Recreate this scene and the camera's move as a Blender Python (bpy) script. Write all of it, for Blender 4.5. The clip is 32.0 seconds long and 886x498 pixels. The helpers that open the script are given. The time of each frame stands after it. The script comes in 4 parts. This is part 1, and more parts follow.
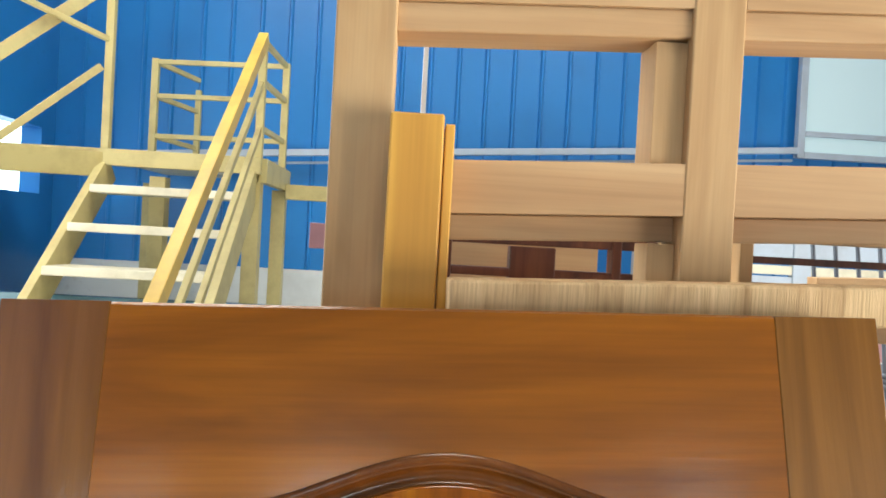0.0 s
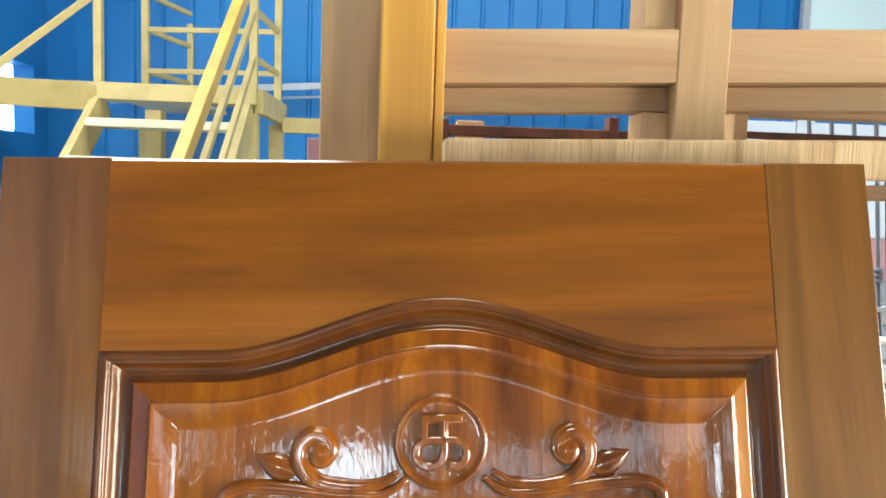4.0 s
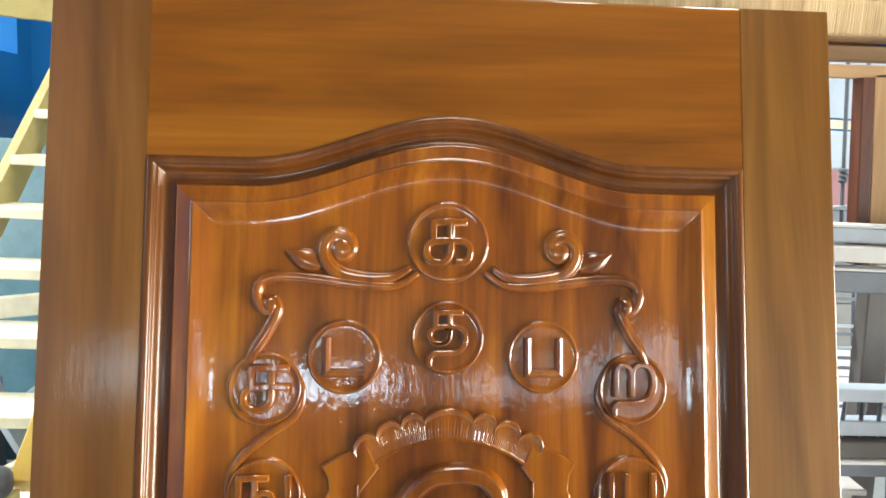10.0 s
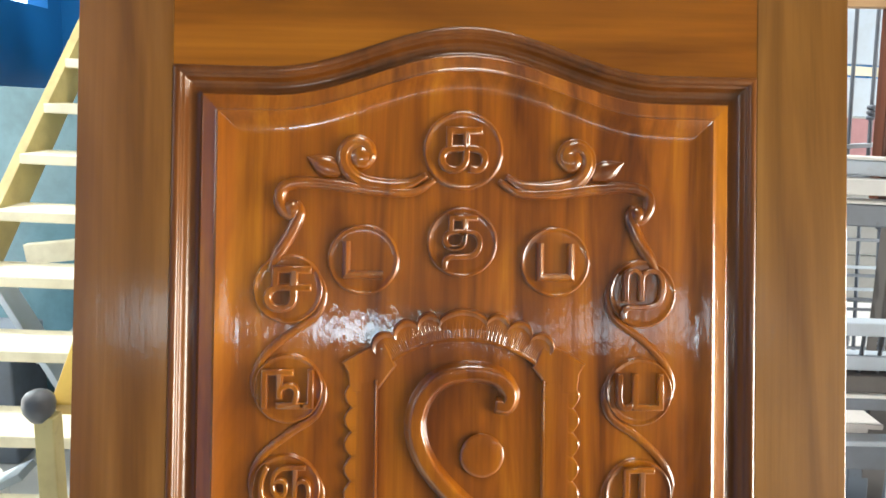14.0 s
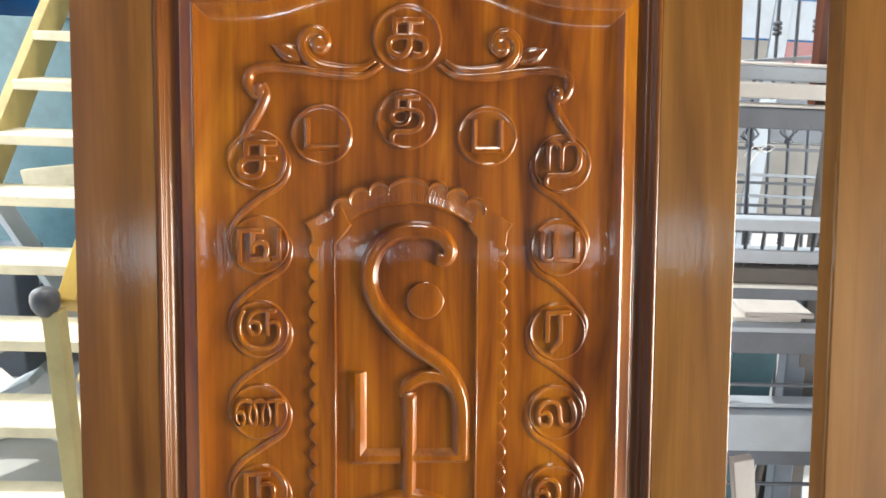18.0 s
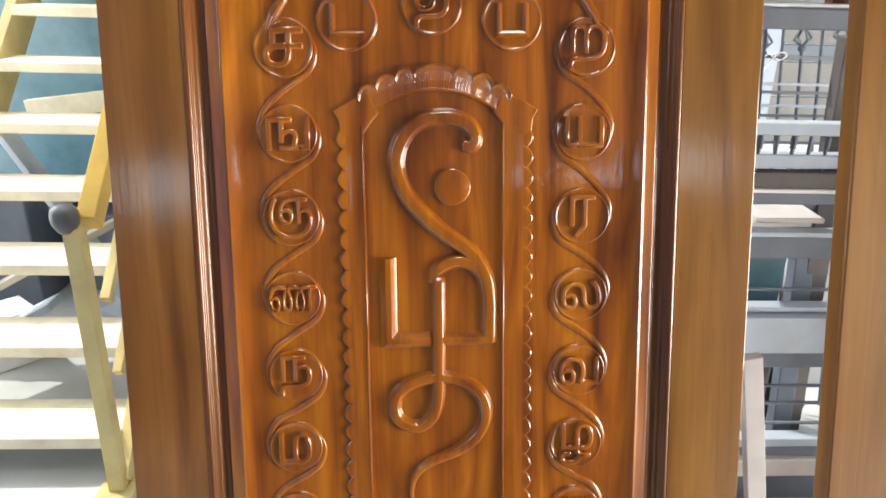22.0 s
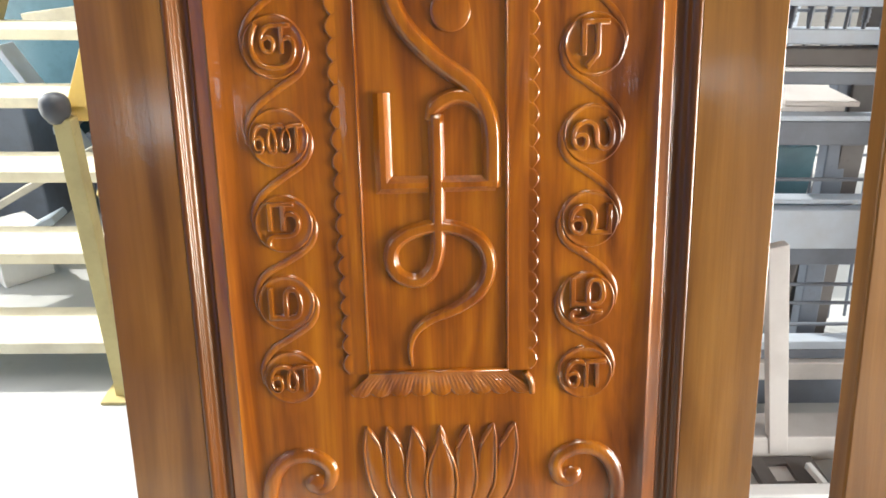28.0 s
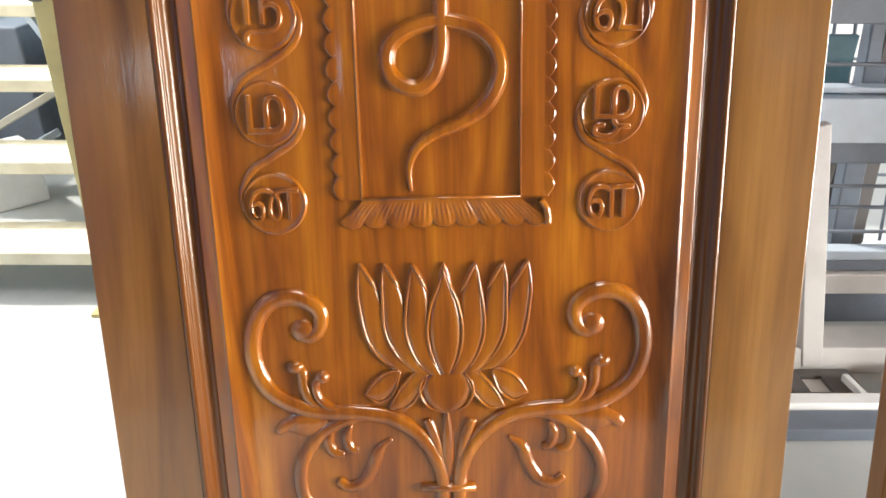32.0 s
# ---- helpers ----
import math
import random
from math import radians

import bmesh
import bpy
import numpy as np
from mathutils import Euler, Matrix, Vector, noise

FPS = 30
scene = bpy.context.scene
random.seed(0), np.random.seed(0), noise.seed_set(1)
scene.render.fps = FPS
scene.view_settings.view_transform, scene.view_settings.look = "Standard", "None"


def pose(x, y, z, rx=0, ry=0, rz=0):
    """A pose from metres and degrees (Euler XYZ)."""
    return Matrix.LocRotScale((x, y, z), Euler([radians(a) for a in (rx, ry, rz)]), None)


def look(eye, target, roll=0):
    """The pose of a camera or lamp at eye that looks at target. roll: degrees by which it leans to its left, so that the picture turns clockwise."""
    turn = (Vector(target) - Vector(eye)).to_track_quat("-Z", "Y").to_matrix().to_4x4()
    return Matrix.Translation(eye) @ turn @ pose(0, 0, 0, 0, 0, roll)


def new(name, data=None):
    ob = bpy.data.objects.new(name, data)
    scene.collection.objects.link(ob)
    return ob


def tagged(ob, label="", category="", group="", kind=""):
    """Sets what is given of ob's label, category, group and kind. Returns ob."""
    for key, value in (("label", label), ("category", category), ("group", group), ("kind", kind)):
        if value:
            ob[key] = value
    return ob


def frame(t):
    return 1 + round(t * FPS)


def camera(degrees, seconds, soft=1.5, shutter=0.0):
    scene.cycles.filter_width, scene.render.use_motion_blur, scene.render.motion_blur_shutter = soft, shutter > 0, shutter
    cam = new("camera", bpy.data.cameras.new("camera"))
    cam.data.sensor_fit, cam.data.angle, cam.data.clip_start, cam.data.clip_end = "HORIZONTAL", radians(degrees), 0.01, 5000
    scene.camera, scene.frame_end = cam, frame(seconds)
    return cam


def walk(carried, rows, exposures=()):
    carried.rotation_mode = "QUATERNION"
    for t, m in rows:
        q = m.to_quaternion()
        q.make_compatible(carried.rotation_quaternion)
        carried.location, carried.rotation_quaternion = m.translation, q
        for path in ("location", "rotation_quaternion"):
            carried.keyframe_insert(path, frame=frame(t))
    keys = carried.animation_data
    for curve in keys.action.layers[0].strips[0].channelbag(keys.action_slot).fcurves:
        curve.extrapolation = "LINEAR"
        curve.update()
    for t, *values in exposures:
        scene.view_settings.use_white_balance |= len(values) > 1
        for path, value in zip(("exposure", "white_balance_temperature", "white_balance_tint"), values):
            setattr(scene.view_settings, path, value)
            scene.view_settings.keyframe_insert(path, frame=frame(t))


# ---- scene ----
# The place: a joiner's shed, a carved teak door leaf leaning back against timber frames.
LENS = 64.5
LEAN, SIDE, LEAF = 13.0, 1.6, 2.075
# frame of the leaning door: x across, y into it, z up along it, 0 at its top edge
DOOR = pose(0, 0, 0, 0, -SIDE, 0) @ pose(0, 0, 0, -LEAN, 0, 0) @ pose(0, 0, LEAF)

cam = camera(LENS, 32.0, soft=1.7)
# seconds, eye in the door's frame, yaw to the left, pitch, roll
ROWS = [
    (0, -0.0535, -0.7956, -0.1032, -3.02, 12.17, 0.87),
    (0.5, -0.0558, -0.8041, -0.1278, -3.28, 11.80, 1.33),
    (1, -0.0571, -0.8125, -0.1475, -3.31, 11.77, 1.14),
    (1.5, -0.0608, -0.8062, -0.1619, -4.05, 10.93, 0.48),
    (2, -0.0583, -0.8036, -0.1704, -4.43, 9.90, -0.22),
    (2.5, -0.0562, -0.7975, -0.1806, -3.42, 8.53, -0.31),
    (3, -0.0556, -0.7933, -0.1919, -3.35, 8.34, 0.05),
    (3.5, -0.0546, -0.7895, -0.2002, -3.20, 8.02, -0.45),
    (5.5, -0.0159, -0.8324, -0.2546, -2.13, 6.31, 0.46),
    (6, -0.0621, -0.8501, -0.2564, -2.92, 4.83, -0.78),
    (6.5, -0.0897, -0.8558, -0.2773, -4.64, 4.99, 0.15),
    (7, -0.0851, -0.8703, -0.2976, -4.18, 4.67, 0.21),
    (7.5, -0.0840, -0.8767, -0.3210, -4.70, 4.40, 1.04),
    (8, -0.0854, -0.8805, -0.3380, -4.24, 3.99, 0.95),
    (8.5, -0.0851, -0.8752, -0.3509, -5.26, 3.73, 1.30),
    (9, -0.0877, -0.8754, -0.3504, -5.21, 2.90, 1.12),
    (9.5, -0.0855, -0.8773, -0.3818, -4.27, 3.54, 1.29),
    (10, -0.0858, -0.8764, -0.3873, -4.56, 3.86, 0.50),
    (10.5, -0.0866, -0.8750, -0.3928, -4.76, 3.49, 0.38),
    (11, -0.0889, -0.8709, -0.4064, -4.77, 3.37, 0.42),
    (11.5, -0.0893, -0.8661, -0.4209, -4.10, 2.82, 0.72),
    (12, -0.0893, -0.8661, -0.4277, -3.78, 2.78, 0.81),
    (12.5, -0.0906, -0.8713, -0.4446, -3.52, 2.85, 0.89),
    (13, -0.0906, -0.8830, -0.4629, -4.30, 1.16, -1.24),
    (13.5, -0.0840, -0.8926, -0.4629, -1.95, 1.54, -0.20),
    (14, -0.0725, -0.9045, -0.4608, -2.42, 0.81, 0.77),
    (14.5, -0.0565, -0.9392, -0.4752, -2.11, -1.26, 0.22),
    (16.5, -0.0346, -1.0450, -0.5274, -2.47, -2.81, 1.46),
    (17, -0.0278, -1.0597, -0.5333, -2.72, -3.46, 0.71),
    (17.5, -0.0161, -1.0582, -0.5494, -2.66, -3.21, 0.58),
    (18, -0.0042, -1.0654, -0.5633, -2.73, -3.83, 0.40),
    (18.5, -0.0050, -1.0759, -0.5706, -2.47, -3.77, 0.12),
    (19, -0.0098, -1.0920, -0.5797, -1.54, -4.07, -0.45),
    (19.5, -0.0131, -1.0990, -0.5923, -1.97, -4.32, -1.13),
    (20, -0.0210, -1.1063, -0.6027, -1.87, -4.92, -0.65),
    (20.5, -0.0301, -1.1010, -0.6167, -1.58, -6.27, -0.76),
    (21, -0.0389, -1.0992, -0.6223, -1.96, -6.91, -0.38),
    (21.5, -0.0464, -1.0953, -0.6342, -2.86, -7.93, -0.02),
    (22, -0.0477, -1.0921, -0.6445, -2.72, -8.68, -0.62),
    (22.5, -0.0493, -1.0893, -0.6500, -2.74, -8.90, -0.45),
    (23, -0.0454, -1.0909, -0.6591, -2.82, -9.74, -0.66),
    (23.5, -0.0425, -1.0872, -0.6688, -2.65, -11.32, -0.60),
    (24, -0.0443, -1.0832, -0.6759, -1.96, -11.89, -0.66),
    (24.5, -0.0441, -1.0841, -0.6823, -1.96, -12.70, -0.78),
    (25, -0.0430, -1.0839, -0.7005, -2.57, -13.07, -0.43),
    (25.5, -0.0428, -1.0770, -0.7089, -2.02, -11.56, 0.19),
    (27.5, -0.0237, -1.0422, -0.8010, -2.00, -10.32, -0.27),
    (28, -0.0188, -1.0305, -0.8242, -1.16, -12.72, -1.27),
    (28.5, -0.0188, -1.0230, -0.8437, -0.11, -13.39, -2.01),
    (29, -0.0214, -1.0188, -0.8719, 0.65, -14.49, -2.01),
    (29.5, -0.0251, -1.0147, -0.8953, -0.32, -12.27, -1.10),
    (30, -0.0289, -0.9932, -0.9394, -0.41, -13.88, -1.64),
    (30.5, -0.0293, -0.9755, -0.9755, -0.72, -13.69, -1.61),
    (31, -0.0239, -0.9666, -0.9955, -0.54, -12.70, -1.59),
    (31.5, -0.0203, -0.9533, -1.0357, 0.03, -13.01, -1.38),
    (32, -0.0092, -0.9495, -1.0909, -0.05, -13.97, -1.32),
]


def eye_pose(x, y, z, yaw, pitch, roll):
    a, b = radians(yaw), radians(pitch)
    ahead = Vector((-math.sin(a) * math.cos(b), math.cos(a) * math.cos(b), math.sin(b)))
    return DOOR @ look((x, y, z), Vector((x, y, z)) + ahead, roll)


EXPOSURES = [(0.0, -0.52, 6450, 7), (1.0, -0.55, 6450, 7), (2.0, -0.62, 6420, 6), (3.0, -0.45, 6400, 6), (6.0, -0.28, 6250, 4), (12.0, -0.25, 6350, 5), (14.0, -0.31, 6380, 6), (17.0, -0.35, 6450, 8), (20.0, -0.33, 6500, 10), (25.0, -0.28, 6500, 10), (32.0, -0.12, 6500, 10)]
walk(cam, [(t, eye_pose(*r)) for t, *r in ROWS], EXPOSURES)

# ---------------------------------------------------------------- light
world = bpy.data.worlds.new("sky")
scene.world = world
world.use_nodes = True
wn = world.node_tree
sky = wn.nodes.new("ShaderNodeTexSky")
sky.sky_type = "NISHITA"
sky.sun_disc = False
sky.sun_elevation, sky.sun_rotation = radians(55), radians(-66)
wn.links.new(sky.outputs[0], wn.nodes["Background"].inputs[0])
wn.nodes["Background"].inputs[1].default_value = 0.10


def area(name, eye, target, sx, sy, watts, colour):
    data = bpy.data.lights.new(name, "AREA")
    data.shape, data.size, data.size_y, data.energy, data.color = "RECTANGLE", sx, sy, watts, colour
    ob = new(name, data)
    ob.matrix_world = look(eye, target)
    return ob


DAY = (0.93, 0.97, 1.0)
WARM = (1.0, 0.97, 0.92)
# daylight: lamps in added, unseen roof openings, the two side bays and the front windows
for x, y, wide, watts in ((0.2, -0.85, 1.1, 105), (-1.4, 2.6, 1.5, 130), (1.7, 2.6, 1.5, 105)):
    area("roof_daylight", (x, y, 5.30), (x, y, 0), wide, 1.5, watts, WARM)
area("west_bay_daylight", (-2.86, 2.0, 1.9), (0, 2.0, 1.6), 2.4, 3.4, 135, WARM)
# narrow lamp added to put a white glint on the left moulding bead
area("west_bay_daylight", (-2.86, -0.80, 2.60), (0, -0.80, 2.55), 0.36, 1.3, 13, DAY)
area("east_bay_daylight", (4.98, -1.9, 1.15), (0, -1.9, 1.1), 3.3, 2.1, 860, WARM)
# front windows: sides, sill and head, daylight
WINDOWS = ((-2.60, -1.95, 1.95, 2.35, 5.0), (-0.98, -0.24, 1.60, 2.19, 35.0), (0.60, 0.92, 1.73, 2.20, 4.0), (1.45, 1.80, 1.90, 2.35, 4.0), (2.10, 2.70, 2.15, 2.60, 5.0))
for x0, x1, z0, z1, watts in WINDOWS:
    area("front_window_daylight", ((x0 + x1) / 2, -4.86, (z0 + z1) / 2), ((x0 + x1) / 2, 0, (z0 + z1) / 2), x1 - x0, z1 - z0, watts, (0.68, 0.86, 1.0))
sun = bpy.data.lights.new("sun", "SUN")
sun.energy, sun.angle, sun.color = 5.0, radians(0.5), (1.0, 0.95, 0.87)
sun_ob = new("sun", sun)
sun_ob.matrix_world = look((-5.6, 2.7, 6.6), (-1.4, 0.8, 0))

# ---------------------------------------------------------------- materials


def ramp(nt, fac, stops):
    r = nt.nodes.new("ShaderNodeValToRGB")
    el = r.color_ramp.elements
    while len(el) < len(stops):
        el.new(0.5)
    for e, (p, c) in zip(el, stops):
        e.position, e.color = p, (*c, 1)
    nt.links.new(fac, r.inputs[0])
    return r.outputs[0]


def noise_tex(nt, coord, scale, detail=4.0, rough=0.55, distort=0.0, stretch=(1, 1, 1)):
    m = nt.nodes.new("ShaderNodeMapping")
    m.inputs["Scale"].default_value = stretch
    nt.links.new(coord, m.inputs[0])
    n = nt.nodes.new("ShaderNodeTexNoise")
    n.inputs["Scale"].default_value, n.inputs["Detail"].default_value = scale, detail
    n.inputs["Roughness"].default_value, n.inputs["Distortion"].default_value = rough, distort
    nt.links.new(m.outputs[0], n.inputs["Vector"])
    return n.outputs["Fac"]


def mix(nt, fac, a, b, mode="MIX"):
    m = nt.nodes.new("ShaderNodeMix")
    m.data_type, m.blend_type = "RGBA", mode
    for value, socket in ((fac, m.inputs[0]), (a, m.inputs[6]), (b, m.inputs[7])):
        if isinstance(value, (int, float)):
            socket.default_value = value
        elif isinstance(value, tuple):
            socket.default_value = (*value, 1)
        else:
            nt.links.new(value, socket)
    return m.outputs[2]


def start(name):
    m = bpy.data.materials.new(name)
    m.use_nodes = True
    nt = m.node_tree
    tc = nt.nodes.new("ShaderNodeTexCoord")
    return m, nt, nt.nodes["Principled BSDF"], tc.outputs["Object"]


def offset_by_object(nt, coord, amount=7.0):
    """Shift the grain of each object, so that no two boards are alike."""
    info = nt.nodes.new("ShaderNodeObjectInfo")
    mul = nt.nodes.new("ShaderNodeMath")
    mul.operation = "MULTIPLY"
    mul.inputs[1].default_value = amount
    nt.links.new(info.outputs["Random"], mul.inputs[0])
    add = nt.nodes.new("ShaderNodeVectorMath")
    nt.links.new(coord, add.inputs[0])
    nt.links.new(mul.outputs[0], add.inputs[1])
    return add.outputs[0]


def wood(name, light, mid, dark, along="z", rough=0.35, coat=0.0, coat_rough=0.12, bump=0.15, shift=True, coarse=1.0, streaks=0.40, spread=1.0, figured=0.0, brushed=0.25, place=(0.0, 0.0, 0.0)):
    m, nt, p, co = start(name)
    if shift:
        co = offset_by_object(nt, co)
    else:
        move = nt.nodes.new("ShaderNodeMapping")
        move.inputs["Location"].default_value = place
        move.inputs["Scale"].default_value = (-1, 1, 1)
        nt.links.new(co, move.inputs[0])
        co = move.outputs[0]
    k = "xyz".index(along)
    st = [1.0, 1.0, 1.0]
    st[k] = 0.11
    broad = noise_tex(nt, co, 8.0 * coarse, 4.0, 0.55, 1.3, st)
    st[k] = 0.30
    figure = noise_tex(nt, co, 5.5 * coarse, 2.0, 0.5, 1.0, st)
    st[k] = 0.02
    fine = noise_tex(nt, co, 120.0 * coarse, 5.0, 0.6, 0.2, st)
    cloud = noise_tex(nt, co, 2.3, 3.0, 0.5)
    col = ramp(nt, broad, [(0.5 - 0.20 * spread, dark), (0.50, mid), (0.5 + 0.22 * spread, light)])
    streak = ramp(nt, fine, [(0.36, (0.55, 0.50, 0.45)), (0.56, (1, 1, 1))])
    col = mix(nt, streaks, col, streak, "MULTIPLY")
    shade = ramp(nt, figure, [(0.36, (0.52, 0.42, 0.36)), (0.56, (1.0, 1.0, 1.0))])
    col = mix(nt, figured, col, shade, "MULTIPLY")
    tone = ramp(nt, cloud, [(0.3, (0.78, 0.74, 0.70)), (0.7, (1.0, 1.0, 1.0))])
    col = mix(nt, 0.6, col, tone, "MULTIPLY")
    nt.links.new(col, p.inputs["Base Color"])
    p.inputs["Roughness"].default_value = rough
    p.inputs["Coat Weight"].default_value = coat
    p.inputs["Specular IOR Level"].default_value = 0.4
    p.inputs["Specular Tint"].default_value = (1.0, 0.74, 0.42, 1.0) if coat else (1.0, 1.0, 1.0, 1.0)
    p.inputs["Coat Roughness"].default_value = coat_rough
    p.inputs["Coat IOR"].default_value = 1.6
    b = nt.nodes.new("ShaderNodeBump")
    b.inputs["Strength"].default_value, b.inputs["Distance"].default_value = bump, 0.002
    nt.links.new(fine, b.inputs["Height"])
    nt.links.new(b.outputs[0], p.inputs["Normal"])
    if coat:
        # brush waves in the varnish
        sw = [1.0, 1.0, 1.0]
        sw[k] = 0.40
        wave = noise_tex(nt, co, 95.0, 3.0, 0.6, 0.5, sw)
        soft = noise_tex(nt, co, 11.0, 2.0, 0.5)
        hs = mix(nt, 0.25, mix(nt, 0.35, wave, soft), fine)
        b2 = nt.nodes.new("ShaderNodeBump")
        b2.inputs["Strength"].default_value, b2.inputs["Distance"].default_value = brushed, 0.0022
        nt.links.new(hs, b2.inputs["Height"])
        nt.links.new(b2.outputs[0], p.inputs["Coat Normal"])
    return m


def paint(name, colour, dirt, rough=0.45, scale=6.0, metal=0.0, bump=0.08, amount=0.6):
    m, nt, p, co = start(name)
    co = offset_by_object(nt, co, 3.0)
    a = noise_tex(nt, co, scale, 5.0, 0.6)
    b = noise_tex(nt, co, scale * 9, 4.0, 0.6)
    f1 = ramp(nt, a, [(0.45, (0, 0, 0)), (0.75, (1, 1, 1))])
    col = mix(nt, f1, colour, mix(nt, amount, colour, dirt))
    f2 = ramp(nt, b, [(0.62, (0, 0, 0)), (0.72, (1, 1, 1))])
    col = mix(nt, f2, col, mix(nt, amount * 0.5, colour, dirt))
    nt.links.new(col, p.inputs["Base Color"])
    p.inputs["Roughness"].default_value, p.inputs["Metallic"].default_value = rough, metal
    bp = nt.nodes.new("ShaderNodeBump")
    bp.inputs["Strength"].default_value, bp.inputs["Distance"].default_value = bump, 0.003
    nt.links.new(b, bp.inputs["Height"])
    nt.links.new(bp.outputs[0], p.inputs["Normal"])
    return m


TEAK = ((0.53, 0.180, 0.0060), (0.315, 0.083, 0.0030), (0.100, 0.0200, 0.0010))
TAN = ((0.36, 0.170, 0.036), (0.255, 0.108, 0.019), (0.130, 0.046, 0.007))
M_STILE = wood("varnished_teak_upright", *TAN, "z", 0.3, 0.9, 0.12, spread=1.15, figured=0.32, streaks=0.25)
# left stile: its weaker light put into a darker, redder copy of the colour
M_STILE_SHADED = wood("varnished_teak_upright_shaded", (0.325, 0.143, 0.031), (0.228, 0.089, 0.0155), (0.112, 0.038, 0.006), "z", 0.3, 0.9, 0.12, spread=1.15, figured=0.32, streaks=0.25)
M_RAIL = wood("varnished_teak_level", (0.385, 0.128, 0.0085), (0.262, 0.080, 0.0046), (0.150, 0.042, 0.0026), "x", 0.3, 0.7, 0.16, coarse=1.1, spread=1.0, figured=0.15, streaks=0.26)
M_PLAIN = wood("varnished_teak_plain", (0.29, 0.132, 0.028), (0.21, 0.085, 0.015), (0.11, 0.038, 0.006), "z", 0.35, 0.7, 0.16, spread=1.15, figured=0.30, streaks=0.25)
M_PANEL = wood("varnished_teak_panel", *TEAK, "z", 0.3, 1.0, 0.055, shift=False, brushed=0.30, place=(3.37, 0.4, 1.9), coarse=1.7, spread=1.15, streaks=0.35, figured=0.52)
M_CARVE = M_PANEL
# moulding wood toned down to carry the shade of the recess
M_MOULD = wood("shade_toned_teak_moulding", (0.20, 0.056, 0.006), (0.120, 0.032, 0.0035), (0.058, 0.0145, 0.0016), "z", 0.35, 0.5, 0.14, streaks=0.2)
M_RAW = wood("pale_raw_timber", (0.63, 0.41, 0.20), (0.55, 0.34, 0.155), (0.44, 0.25, 0.105), "z", 0.6, bump=0.15, streaks=0.18)
M_RAW_X = wood("pale_raw_timber_level", (0.63, 0.405, 0.205), (0.55, 0.335, 0.16), (0.44, 0.245, 0.11), "x", 0.6, bump=0.15, streaks=0.18)
M_GOLD = wood("yellow_planed_timber", (0.80, 0.44, 0.09), (0.72, 0.37, 0.06), (0.60, 0.29, 0.045), "z", 0.5, bump=0.1, streaks=0.15)
M_SAWN = wood("rough_sawn_timber", (0.85, 0.62, 0.33), (0.72, 0.49, 0.25), (0.50, 0.31, 0.14), "z", 0.85, bump=1.0, coarse=3.0)
M_DARK = wood("dark_red_timber", (0.20, 0.07, 0.03), (0.13, 0.04, 0.02), (0.06, 0.02, 0.012), "z", 0.5, bump=0.2)
M_CREAM = paint("cream_yellow_paint", (0.54, 0.45, 0.19), (0.30, 0.22, 0.09), 0.5)
M_TREAD = paint("pale_cream_tread", (0.72, 0.67, 0.50), (0.42, 0.36, 0.24), 0.55)
M_BEAM = paint("cream_grey_beam", (0.44, 0.41, 0.33), (0.26, 0.23, 0.17), 0.6)
M_SLATE = paint("dark_weathered_timber", (0.11, 0.10, 0.095), (0.06, 0.05, 0.045), 0.7)
M_YELLOW = paint("bright_yellow_paint", (0.68, 0.45, 0.075), (0.42, 0.25, 0.05), 0.4)
M_BLUE = paint("blue_sheet_steel", (0.018, 0.19, 0.50), (0.012, 0.12, 0.34), 0.4, 1.2, amount=0.5)
M_WHITE = paint("whitewashed_wall", (0.66, 0.68, 0.66), (0.42, 0.42, 0.40), 0.85, 2.0)
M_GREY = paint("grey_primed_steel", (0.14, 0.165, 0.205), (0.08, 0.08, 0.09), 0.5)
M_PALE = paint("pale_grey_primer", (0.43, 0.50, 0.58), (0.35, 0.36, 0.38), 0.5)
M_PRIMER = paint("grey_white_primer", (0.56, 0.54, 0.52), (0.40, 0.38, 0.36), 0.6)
M_MID = paint("beige_grey_paint", (0.27, 0.265, 0.25), (0.16, 0.155, 0.145), 0.6, 4.0)
M_BLACK = paint("black_ball", (0.085, 0.087, 0.092), (0.15, 0.15, 0.15), 0.35)
M_FLOOR = paint("concrete_floor", (0.47, 0.49, 0.485), (0.31, 0.33, 0.335), 0.85, 1.4, bump=0.2)
M_ROOF = paint("galvanised_roof_sheet", (0.13, 0.14, 0.15), (0.08, 0.08, 0.09), 0.6, 1.0)
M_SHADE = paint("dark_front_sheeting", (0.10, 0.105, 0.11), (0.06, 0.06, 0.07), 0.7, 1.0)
M_PINK = paint("dusty_pink_board", (0.40, 0.20, 0.21), (0.22, 0.10, 0.10), 0.7)
M_TEAL = paint("teal_glass_board", (0.10, 0.20, 0.24), (0.05, 0.10, 0.12), 0.25)
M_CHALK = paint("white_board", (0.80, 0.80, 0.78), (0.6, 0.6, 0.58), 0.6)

# ---------------------------------------------------------------- building helpers


def thing(name, label, category, at=None, group="", kind=""):
    ob = new(name)
    ob.empty_display_size = 0.05
    ob.matrix_world = at if at is not None else Matrix()
    return tagged(ob, label, category, group, kind or "thing")


def mesh_of(bm, material, smooth=False):
    bmesh.ops.recalc_face_normals(bm, faces=bm.faces[:])
    me = bpy.data.meshes.new("mesh")
    bm.to_mesh(me)
    bm.free()
    me.materials.append(material)
    if smooth:
        for poly in me.polygons:
            poly.use_smooth = True
    return me


def part(name, bm, material, parent, label="", smooth=False, at=None):
    ob = new(name, mesh_of(bm, material, smooth))
    ob.parent = parent
    if at is not None:
        ob.matrix_basis = at
    return tagged(ob, label)


